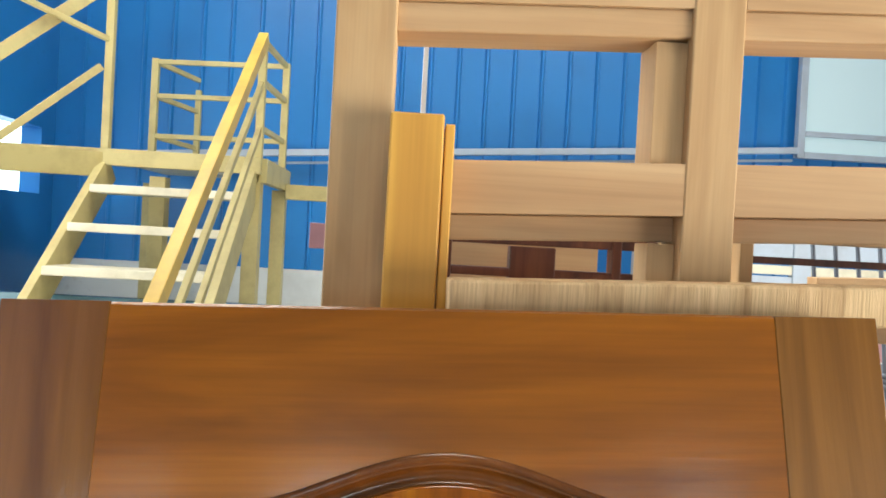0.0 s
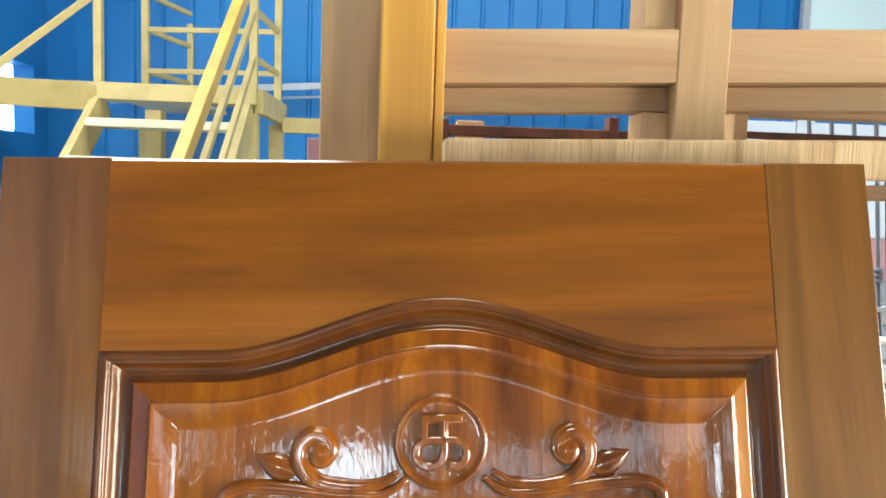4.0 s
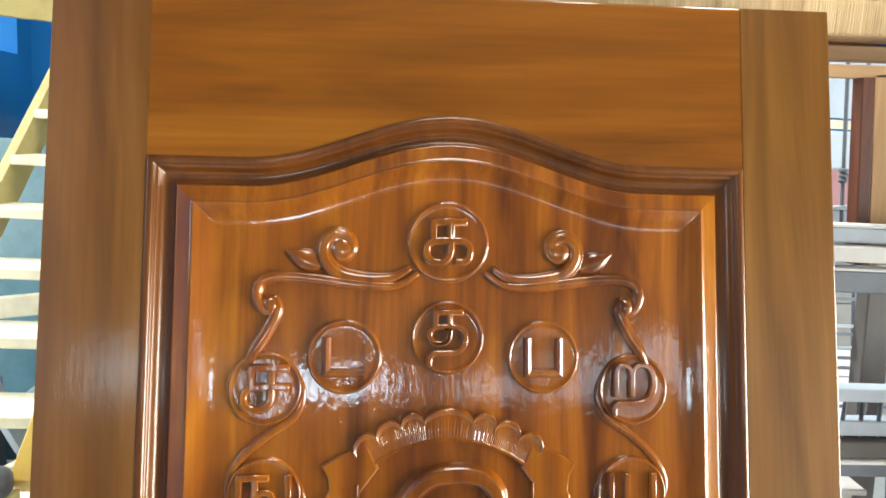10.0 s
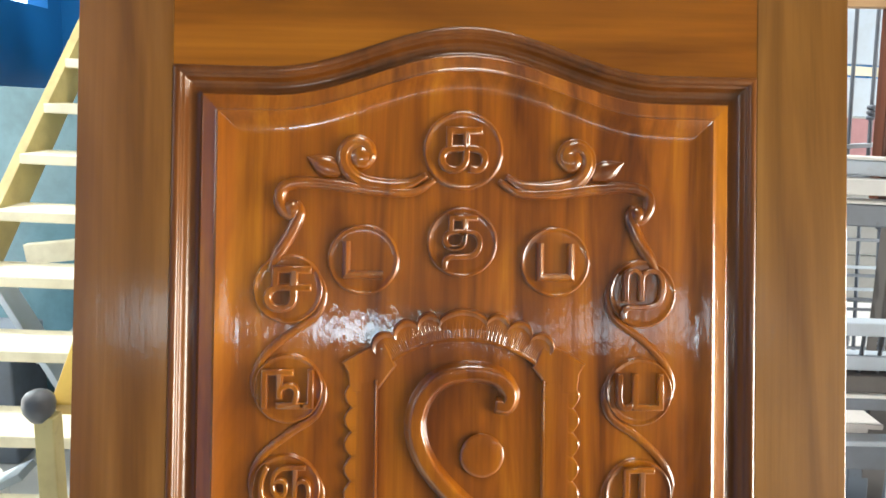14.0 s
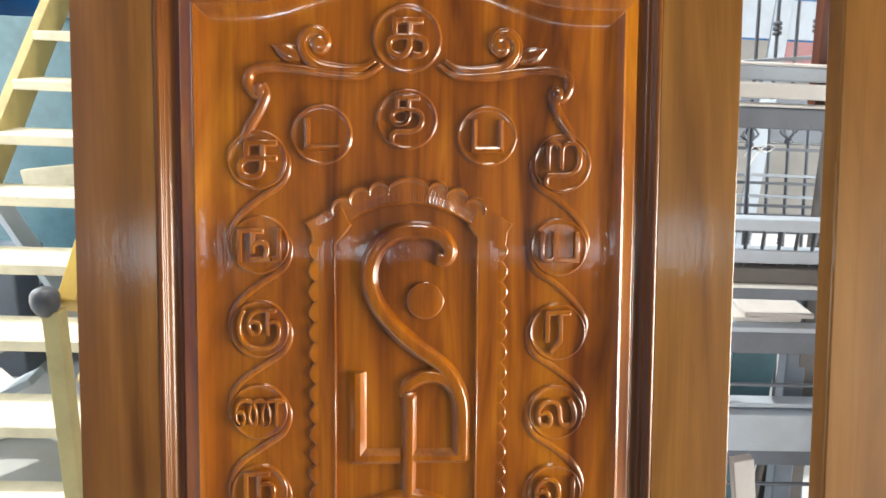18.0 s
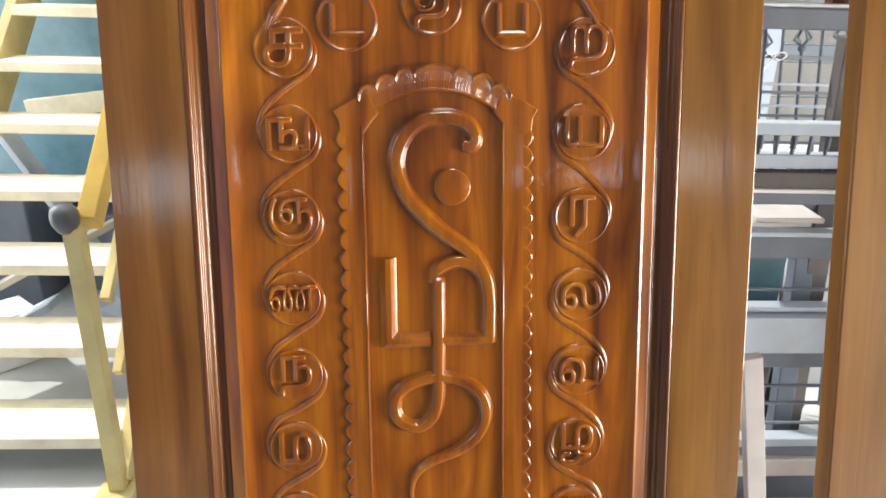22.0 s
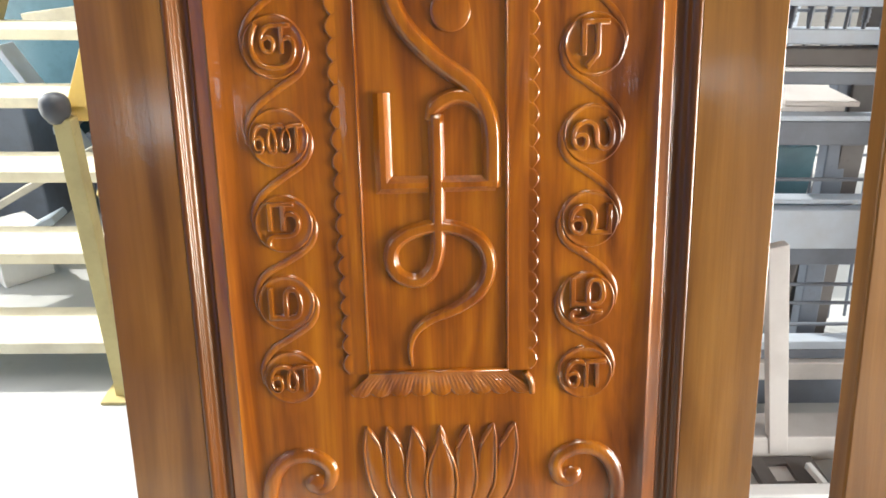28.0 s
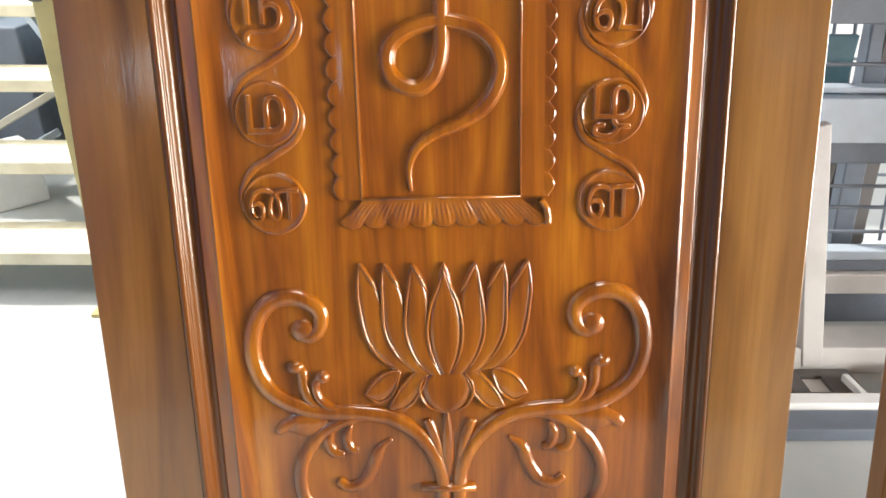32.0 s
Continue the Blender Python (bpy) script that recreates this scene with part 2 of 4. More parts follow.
def solid(name, bm, material, label, category, at=None, group="", kind="", smooth=False):
    ob = new(name, mesh_of(bm, material, smooth))
    if at is not None:
        ob.matrix_world = at
    return tagged(ob, label, category, group, kind or "thing")


def box(x0, x1, y0, y1, z0, z1, bevel=0.0, bm=None):
    own = bmesh.new()
    m = Matrix.LocRotScale(((x0 + x1) / 2, (y0 + y1) / 2, (z0 + z1) / 2), None, (abs(x1 - x0), abs(y1 - y0), abs(z1 - z0)))
    bmesh.ops.create_cube(own, size=1, matrix=m)
    if bevel:
        bmesh.ops.bevel(own, geom=own.edges[:], offset=bevel, segments=2, affect="EDGES", profile=0.5)
    if bm is None:
        return own
    me = bpy.data.meshes.new("tmp")
    own.to_mesh(me)
    own.free()
    bm.from_mesh(me)
    bpy.data.meshes.remove(me)
    return bm


def bar(a, b, w, h, bevel=0.003, up=(0, 0, 1), bm=None):
    """A squared bar from a to b: w across, h along up."""
    a, b = Vector(a), Vector(b)
    d = b - a
    n = d.normalized()
    side = n.cross(Vector(up))
    side = side.normalized() if side.length > 1e-4 else Vector((1, 0, 0))
    top = side.cross(n)
    own = box(-w / 2, w / 2, 0, d.length, -h / 2, h / 2, bevel)
    m = Matrix((side, n, top)).transposed().to_4x4()
    m.translation = a
    own.transform(m)
    if bm is None:
        return own
    me = bpy.data.meshes.new("tmp")
    own.to_mesh(me)
    own.free()
    bm.from_mesh(me)
    bpy.data.meshes.remove(me)
    return bm


def rod(a, b, r, seg=10, bm=None):
    own = bm or bmesh.new()
    a, b = Vector(a), Vector(b)
    q = (b - a).to_track_quat("Z", "Y").to_matrix().to_4x4()
    q.translation = (a + b) / 2
    bmesh.ops.create_cone(own, cap_ends=True, segments=seg, radius1=r, radius2=r, depth=(b - a).length, matrix=q)
    return own


def lathe(profile, seg=20):
    """Turn (radius, height) pairs round z."""
    bm = bmesh.new()
    rings = []
    for r, z in profile:
        rings.append([bm.verts.new((max(r, 1e-5) * math.cos(k * math.tau / seg), max(r, 1e-5) * math.sin(k * math.tau / seg), z)) for k in range(seg)])
    for a, b in zip(rings, rings[1:]):
        for k in range(seg):
            bm.faces.new((a[k], a[(k + 1) % seg], b[(k + 1) % seg], b[k]))
    bm.faces.new(rings[0][::-1])
    bm.faces.new(rings[-1])
    return bm


def spline(points, steps=7, closed=False):
    """Catmull-Rom through 2D points."""
    pts = [Vector((x, z)) for x, z in points]
    if len(pts) < 3:
        return pts
    ext = [pts[0] * 2 - pts[1], *pts, pts[-1] * 2 - pts[-2]]
    out = []
    for a, b, c, d in zip(ext, ext[1:], ext[2:], ext[3:]):
        for k in range(steps):
            t = k / steps
            out.append(0.5 * (2 * b + (c - a) * t + (2 * a - 5 * b + 4 * c - d) * t * t + (3 * b - a - 3 * c + d) * t ** 3))
    out.append(pts[-1])
    return out


ROUND = ((-1.0, 0.0), (-0.92, 0.45), (-0.6, 0.85), (0.0, 1.0), (0.6, 0.85), (0.92, 0.45), (1.0, 0.0))
FLAT = ((-1.0, 0.0), (-0.80, 0.55), (-0.42, 1.0), (0.0, 0.90), (0.42, 1.0), (0.80, 0.55), (1.0, 0.0))
FLUTED = ((-1.0, 0.0), (-0.92, 0.50), (-0.76, 0.74), (-0.58, 0.62), (-0.40, 0.80), (-0.20, 0.98), (0.02, 0.84), (0.22, 0.98), (0.44, 0.94), (0.70, 0.74), (0.90, 0.42), (1.0, 0.0))
BROAD = ((-1.0, 0.0), (-0.72, 0.62), (-0.50, 0.94), (-0.30, 1.0), (0.16, 0.92), (0.46, 0.97), (0.62, 0.86), (0.80, 0.45), (1.0, 0.0))
CHAMFER = ((-1.0, 0.0), (-0.30, 1.0), (-0.12, 1.0), (0.12, 1.0), (0.30, 1.0), (0.72, 0.42), (1.0, 0.0))


def ridge(points, width, height, base, shape=ROUND, curve=True, taper=(1.0, 1.0), bm=None):
    """A carved ridge that stands out of the panel (towards -y) along x, z points."""
    pts = spline(points) if curve else [Vector(p) for p in points]
    bm = bm or bmesh.new()
    n = len(pts)
    rows = []
    for i, p in enumerate(pts):
        d1 = (p - pts[i - 1]).normalized() if i else (pts[1] - p).normalized()
        d2 = (pts[i + 1] - p).normalized() if i < n - 1 else d1
        d = (d1 + d2).normalized() if (d1 + d2).length > 1e-4 else d1
        side = Vector((-d.y, d.x))
        stretch = 1.0 / max(0.5, d.dot(d2))
        u = i / max(1, n - 1)
        k = min(1.0, 4 * u * (1 - taper[0]) + taper[0], 4 * (1 - u) * (1 - taper[1]) + taper[1])
        w = width * 0.5 * k * (stretch if not curve else 1.0)
        rows.append([bm.verts.new((p.x + side.x * s * w, base - h * height * (0.35 + 0.65 * k), p.y + side.y * s * w)) for s, h in shape])
    for a, b in zip(rows, rows[1:]):
        for k in range(len(shape) - 1):
            bm.faces.new((a[k], a[k + 1], b[k + 1], b[k]))
    bm.faces.new(rows[0])
    bm.faces.new(rows[-1][::-1])
    return bm


def dome(cx, cz, rx, rz, height, base, seg=28, rings=5, edge=0.0):
    bm = bmesh.new()
    prev = None
    for i in range(rings + 1):
        a = i / rings * math.pi / 2
        r, h = math.cos(a), math.sin(a)
        if i == rings:
            top = bm.verts.new((cx, base - height, cz))
            for k in range(seg):
                bm.faces.new((prev[k], prev[(k + 1) % seg], top))
            break
        ring = [bm.verts.new((cx + rx * r * math.cos(k * math.tau / seg), base - edge - (height - edge) * h, cz + rz * r * math.sin(k * math.tau / seg))) for k in range(seg)]
        if prev:
            for k in range(seg):
                bm.faces.new((prev[k], prev[(k + 1) % seg], ring[(k + 1) % seg], ring[k]))
        prev = ring
    return bm


def blade(tip, root, half, height, base, bend=0.0, n=10):
    """A leaf or petal from root to tip, swollen along its middle."""
    tip, root = Vector(tip), Vector(root)
    d = tip - root
    side = Vector((-d.y, d.x)).normalized()
    bm = bmesh.new()
    rows = []
    for i in range(n + 1):
        t = i / n
        w = half * math.sin(math.pi * min(0.985, 0.06 + 0.94 * t) ** 0.85) + 0.0004
        c = root + d * t + side * bend * math.sin(math.pi * t)
        rows.append([bm.verts.new((c.x + side.x * s * w, base - height * h * (0.4 + 0.6 * math.sin(math.pi * min(0.97, 0.1 + 0.85 * t))), c.y + side.y * s * w))
                     for s, h in ((-1, 0), (-0.9, 0.42), (-0.68, 0.74), (-0.36, 0.94), (0, 0.97), (0.36, 0.94), (0.68, 0.74), (0.9, 0.42), (1, 0))])
    for a, b in zip(rows, rows[1:]):
        for k in range(8):
            bm.faces.new((a[k], a[k + 1], b[k + 1], b[k]))
    return bm


# ---------------------------------------------------------------- the shed


def ribbed(length, z0, z1, pitch=0.225, depth=0.024):
    """Trapezoid-ribbed sheet along x, from z0 to z1, ribs towards -y."""
    bm = bmesh.new()
    prof, x = [], -length / 2
    while x < length / 2:
        prof += [(x, 0), (x + pitch * 0.84, 0), (x + pitch * 0.89, -depth), (x + pitch * 0.95, -depth)]
        x += pitch
    prof.append((x, 0))
    front = [[bm.verts.new((px, py, z)) for px, py in prof] for z in (z0, z1)]
    back = [[bm.verts.new((px, 0.03, z)) for px in (prof[0][0], prof[-1][0])] for z in (z0, z1)]
    for k in range(len(prof) - 1):
        bm.faces.new((front[0][k], front[0][k + 1], front[1][k + 1], front[1][k]))
    bm.faces.new((back[0][0], back[1][0], back[1][1], back[0][1]))
    return bm


WALL_Y, ROOF_Z = 5.3, 5.5
solid("floor", box(-9, 9, -9, 9, -0.15, 0), M_FLOOR, "bare pale concrete workshop floor, bright with daylight", "floor", kind="structure")
base_wall = solid("wall_north", box(-2.9, 5.2, WALL_Y, WALL_Y + 0.2, 0, 1.80), M_WHITE, "low whitewashed masonry wall under blue sheeting", "wall", kind="structure")
sheet = ribbed(8.1, 1.80, ROOF_Z)
sheet.transform(pose(1.15, WALL_Y + 0.02, 0))
part("wall_sheeting", sheet, M_BLUE, base_wall, "blue ribbed steel sheeting")
part("girt", bar((-2.4, WALL_Y - 0.13, 2.62), (2.98, WALL_Y - 0.13, 2.97), 0.05, 0.05), M_PALE, base_wall, "pale steel girt")
part("girt", bar((-2.4, WALL_Y - 0.05, 2.55), (2.98, WALL_Y - 0.05, 2.90), 0.03, 0.02), M_PALE, base_wall, "pale steel girt")
# side wall with the open bay
bm = box(-3.05, -2.9, -5.0, -1.15, 0, ROOF_Z)
box(-3.05, -2.9, 3.30, 3.85, 0, ROOF_Z, bm=bm)
box(-3.05, -2.9, 5.12, WALL_Y + 0.2, 0, ROOF_Z, bm=bm)
box(-3.05, -2.9, -1.15, 3.30, 4.0, ROOF_Z, bm=bm)
box(-3.05, -2.9, 3.85, 5.12, 2.78, ROOF_Z, bm=bm)
box(-3.05, -2.9, 3.85, 5.12, 0, 2.28, bm=bm)
m, nt, p, co = start("bright_outdoors")
p.inputs["Emission Color"].default_value = (0.72, 0.94, 1.0, 1)
p.inputs["Emission Strength"].default_value = 6.0
M_OUT = m
solid("backdrop", box(-4.62, -4.60, 3.2, 8.6, 1.2, 4.6), M_OUT, "bright plain sky outside the side opening", "sky", kind="structure")
solid("wall_west", bm, M_BLUE, "blue sheeted side wall with an open bay", "wall", kind="structure")
bm = box(5.05, 5.2, -5.0, -4.3, 0, ROOF_Z)
box(5.05, 5.2, -0.15, WALL_Y, 0, ROOF_Z, bm=bm)
box(5.05, 5.2, -4.3, -0.15, 2.3, ROOF_Z, bm=bm)
box(5.05, 5.2, -4.3, -0.15, 0, 0.12, bm=bm)
solid("wall_east", bm, M_SHADE, "dark sheeted side wall with an open bay", "wall", kind="structure")
bm = bmesh.new()
edges = [-2.9, *(x for row in WINDOWS for x in row[:2]), 5.05]
for x0, x1 in zip(edges[::2], edges[1::2]):
    box(x0, x1, -5.05, -4.9, 0, ROOF_Z, bm=bm)
for x0, x1, z0, z1, _ in WINDOWS:
    box(x0, x1, -5.05, -4.9, z1, ROOF_Z, bm=bm)
    box(x0, x1, -5.05, -4.9, 0, z0, bm=bm)
solid("wall_south", bm, M_SHADE, "dark plain front wall with five small open windows", "wall", kind="structure")
# added screen, out of view: cuts the window reflections off the lower door
solid("wall_low", box(-0.95, 1.25, -1.80, -1.70, 0, 1.695, 0.01), M_SHADE, "unseen dark screen cutting window reflections off the door", "wall", kind="structure")
# roof out of view; its openings are placed to steer sun and lamp light
bm = bmesh.new()
for x0, x1 in ((-3.05, -2.4), (2.5, 5.2)):
    box(x0, x1, -5.05, WALL_Y + 0.2, ROOF_Z, ROOF_Z + 0.06, bm=bm)
for x0, x1, holes in ((-2.4, -0.4, (1.8, 3.4)), (-0.4, 0.8, (-1.6, -0.1)), (0.8, 2.5, (1.8, 3.4))):
    for y0, y1 in ((-5.05, holes[0]), (holes[1], WALL_Y + 0.2)):
        box(x0, x1, y0, y1, ROOF_Z, ROOF_Z + 0.06, bm=bm)
solid("ceiling", bm, M_ROOF, "unseen galvanised sheet roof, openings placed for the added lamps", "roof", kind="structure")

# window in the north wall, far right
win = thing("window_1", "bright white window with a pale frame in blue sheeting", "window", kind="structure")
m, nt, p, co = start("milky_pane")
p.inputs["Base Color"].default_value = (0.45, 0.56, 0.58, 1)
p.inputs["Emission Color"].default_value = (0.70, 0.93, 1.0, 1)
p.inputs["Emission Strength"].default_value = 0.42
p.inputs["Roughness"].default_value = 0.3
M_PANE = m
for x0, x1, z0, z1 in ((3.06, 4.6, 3.14, 4.15), (3.06, 4.6, 2.97, 3.10)):
    part("pane", box(x0, x1, WALL_Y - 0.06, WALL_Y - 0.045, z0, z1), M_PANE, win)
W0, W1 = WALL_Y - 0.09, WALL_Y - 0.03
for b in (box(3.00, 3.06, W0, W1, 2.92, 4.22, 0.004), box(3.06, 4.67, W0, W1, 2.92, 2.97, 0.004), box(3.06, 4.67, W0, W1, 3.10, 3.14, 0.004), box(3.06, 4.67, W0, W1, 4.15, 4.22, 0.004)):
    part("window_frame", b, M_PALE, win)

# ---------------------------------------------------------------- the staircase
RISE, RUN, STEP_Y, STEP_Z = 0.2135, 0.231, 1.017, -0.05
XL, XR, TREADS = -1.86, -1.02, 11
stair = thing("staircase", "cream-painted steel open-riser staircase on the concrete floor", "staircase")
for k in range(1, TREADS + 1):
    y, z = STEP_Y + RUN * k, STEP_Z + RISE * k
    part("tread", box(XL + 0.02, XR - 0.02, y, y + 0.235, z - 0.045, z, 0.006), M_TREAD, stair)
ya, za = STEP_Y + RUN * 0.45, STEP_Z + RISE * 0.45
yb, zb = STEP_Y + RUN * 12.0, STEP_Z + RISE * 12.0
for x in (XL, XR):
    part("stringer", bar((x, ya + 0.12, za - 0.06), (x, yb + 0.05, zb - 0.10), 0.045, 0.17, 0.004), M_CREAM, stair)
LAND = STEP_Z + RISE * 12
part("landing", box(-2.75, XR + 0.03, yb, yb + 0.78, LAND - 0.03, LAND, 0.004), M_TREAD, stair)
part("landing_beam", box(-2.75, XR + 0.05, yb - 0.05, yb, LAND - 0.095, LAND, 0.004), M_CREAM, stair)
part("landing_beam", box(XR + 0.03, XR + 0.08, yb, yb + 0.80, LAND - 0.14, LAND, 0.004), M_CREAM, stair)
part("landing_beam", box(XR + 0.08, XR + 0.9, yb + 0.62, yb + 0.70, LAND - 0.20, LAND - 0.10, 0.004), M_CREAM, stair)
for x, y in ((XR + 0.0, yb + 0.04), (-1.56, yb + 0.04), (XL, yb + 0.75), (XR + 0.02, yb + 0.75)):
    part("column", box(x - 0.045, x + 0.045, y - 0.045, y + 0.045, 0, LAND - 0.14, 0.004), M_CREAM, stair)
RAIL = 0.70
posts = ((XR + 0.02, yb + 0.02), (XR + 0.05, yb + 0.62), (XL, yb + 0.72), (XL, yb + 0.0))
for x, y in posts:
    top = RAIL + (0.55 if y < yb + 0.01 else 0.0)
    part("post", box(x - 0.022, x + 0.022, y - 0.022, y + 0.022, LAND, LAND + top, 0.003), M_CREAM, stair)
for (xa, y0), (xb, y1) in ((posts[0], posts[1]), (posts[1], posts[2])):
    for h in (0.18, 0.45, RAIL - 0.02):
        part("landing_rail", bar((xa, y0, LAND + h), (xb, y1, LAND + h), 0.028, 0.032), M_CREAM, stair)
part("post", box(-1.72, -1.68, 4.93, 4.97, LAND, 3.10, 0.003), M_CREAM, stair)
for h in (0.18, 0.45, RAIL - 0.02):
    part("landing_rail", bar((XL, yb + 0.72, LAND + h), (-1.70, 4.95, LAND + h - 0.02), 0.028, 0.032), M_CREAM, stair)
part("landing", box(-2.0, -1.5, yb + 0.78, 5.2, LAND - 0.03, LAND - 0.002, 0.004), M_TREAD, stair)
part("brace", bar((-1.98, 2.90, 0.93), (-1.04, 2.90, 1.06), 0.05, 0.10, 0.004), M_TREAD, stair)
# railing of the next flight, towards the viewer
for h0, h1, w in ((1.06, 1.30, 0.04), (0.62, 0.86, 0.03)):
    part("landing_rail", bar((XL, yb, LAND + h0), (XL - 0.75, yb - 0.95, LAND + h1), w, w), M_CREAM, stair)
part("landing_beam", bar((XL, yb - 0.02, LAND - 0.09), (XL - 0.75, yb - 0.95, LAND - 0.14), 0.05, 0.14), M_CREAM, stair)
part("brace", bar((XL - 0.06, yb - 0.06, LAND + 0.88), (XL - 0.62, yb - 0.55, LAND + 0.15), 0.05, 0.07), M_CREAM, stair)
part("brace", bar((XL - 0.03, yb - 0.04, LAND + 0.46), (XL - 0.42, yb - 0.42, LAND - 0.06), 0.03, 0.04), M_CREAM, stair)
# handrail of the flight
NX, NY, NZ = -1.00, 1.22, 0.93
part("handrail", bar((NX, NY, NZ), (XR + 0.02, yb + 0.02, LAND + RAIL), 0.055, 0.07, 0.004), M_YELLOW, stair, "bright yellow handrail")
for drop in (0.26, 0.52):
    part("mid_rail", bar((NX, NY + 0.03, NZ - drop), (XR + 0.02, yb + 0.02, LAND + RAIL - drop), 0.03, 0.035, 0.003), M_CREAM, stair)
newel = part("newel", bar((NX - 0.03, NY - 0.03, 0.0), (NX - 0.03, NY - 0.03, NZ + 0.0), 0.05, 0.05, 0.004, (0, 1, 0)), M_CREAM, stair)
ball = lathe([(0.0, -0.044), (0.021, -0.042), (0.027, -0.034), (0.037, -0.017), (0.040, 0.003), (0.037, 0.021), (0.030, 0.031), (0.018, 0.038), (0.0, 0.041)], 24)
part("newel_ball", ball, M_BLACK, newel, "black ball finial", True, pose(NX - 0.045, NY - 0.04, NZ + 0.03))
part("foot_plate", box(NX - 0.09, NX + 0.03, NY - 0.09, NY + 0.03, 0.0, 0.012, 0.002), M_CREAM, stair)

solid("stacked_sheet", box(-2.8, -0.62, 3.25, 3.30, 0, 1.72, 0.004), M_TEAL, "teal-grey sheet stacked upright under the landing", "sheet")
solid("stacked_sheet", bar((-2.4, 2.9, 0.0), (-1.3, 3.15, 0.95), 0.03, 0.5, 0.004, (0, 1, 0)), M_PALE, "pale grey sheet leaning under the landing", "sheet")
for n, (x0, x1, y0, z1) in enumerate(((-2.3, -1.9, 2.55, 0.62), (-1.75, -1.2, 2.75, 0.42), (-2.6, -2.35, 2.2, 0.9))):
    solid("stored_block", box(x0, x1, y0, y0 + 0.3, 0.0, z1, 0.01), M_GREY, "dark grey stored timber block under the stair", "block", group="blocks under the stair")
for (a, b), mat, txt in ((((-2.35, 2.15, 0.02), (-1.25, 2.35, 0.62)), M_BEAM, "cream board leaning at a slant under the stair"), (((-1.45, 2.55, 0.02), (-1.95, 2.60, 0.88)), M_PALE, "pale grey board leaning under the stair"), (((-2.1, 1.95, 0.02), (-1.55, 2.0, 0.30)), M_PALE, "pale grey board leaning low under the stair")):
    solid("slanted_board", bar(a, b, 0.03, 0.13, 0.004, (0, 1, 0)), mat, txt, "board")
for x, y, w, h, mat in ((-1.80, 2.05, 0.20, 0.24, M_CHALK), (-1.36, 2.25, 0.16, 0.16, M_PALE), (-2.30, 2.62, 0.24, 0.30, M_CHALK)):
    solid("carton", box(-w / 2, w / 2, -0.10, 0.10, 0, h, 0.006), mat, "pale carton on the floor under the stair", "carton", pose(x, y, 0, 0, 0, 24 * x), group="cartons under the stair")

# ---------------------------------------------------------------- the carved door
door = thing("carved_door", "glossy varnished teak door leaf carved with letters, leaning back", "door", DOOR)
CX = -0.004
XA, XB, ZB = -0.381, 0.377, -1.86


def arch(x):
    u = min(1.0, abs(x - CX) / 0.255)
    return -0.217 + 0.058 * 0.5 * (1 + math.cos(math.pi * u))


def outline(s, drop=1.0, n=48):
    """The panel opening, drawn in by s."""
    side = (0.0, 0.002, 0.03, 0.15, 0.3, 0.45, 0.6, 0.75, 0.9, 0.985, 0.998)
    top = arch(XA + s) - s * drop, arch(XB - s) - s * drop
    pts = [(XA + s, ZB + s + (top[0] - ZB - s) * f) for f in side]
    for k in (0, 0.06, *range(1, n), n - 0.06, n):
        x = XA + s + (XB - XA - 2 * s) * k / n
        pts.append((x, arch(x) - s * drop))
    pts += [(XB - s, ZB + s + (top[1] - ZB - s) * f) for f in reversed(side)]
    pts += [(XB - s - (XB - XA - 2 * s) * f, ZB + s) for f in (0.005, 0.5, 0.995)]
    return pts


def loft(profile, cap=False):
    bm = bmesh.new()
    rings = [[bm.verts.new((x, y, z)) for x, z in outline(s)] for s, y in profile]
    n = len(rings[0])
    for a, b in zip(rings, rings[1:]):
        for k in range(n):
            bm.faces.new((a[k], a[(k + 1) % n], b[(k + 1) % n], b[k]))
    if cap:
        bm.faces.new(rings[-1])
    return bm


T = 0.042
part("stile", box(-0.5, XA - 0.0003, 0, T, -LEAF, 0, 0.0012), M_STILE_SHADED, door, "teak stile with its shade in the darker colour")
part("stile", box(XB + 0.0003, 0.5, 0, T, -LEAF, -0.001, 0.0012), M_STILE, door)
bm = bmesh.new()
n = 48
front, back = [], []
for y, keep in ((0.0005, front), (T - 0.002, back)):
    for k in range(n + 1):
        x = XA + (XB - XA) * k / n
        keep.append((bm.verts.new((x, y, arch(x))), bm.verts.new((x, y, -0.0012))))
# eased top edge
crest = [bm.verts.new((XA + (XB - XA) * k / n, 0.0040, -0.0006)) for k in range(n + 1)]
for a, b in front:
    b.co.z = -0.0040
for k in range(n):
    for keep in (front, back):
        bm.faces.new((keep[k][0], keep[k + 1][0], keep[k + 1][1], keep[k][1]))
    bm.faces.new((front[k][0], front[k + 1][0], back[k + 1][0], back[k][0]))
    bm.faces.new((front[k][1], front[k + 1][1], crest[k + 1], crest[k]))
    bm.faces.new((crest[k], crest[k + 1], back[k + 1][1], back[k][1]))
part("top_rail", bm, M_RAIL, door)
part("bottom_rail", box(XA, XB, 0.0005, T - 0.002, -LEAF + 0.001, ZB, 0.001), M_RAIL, door)
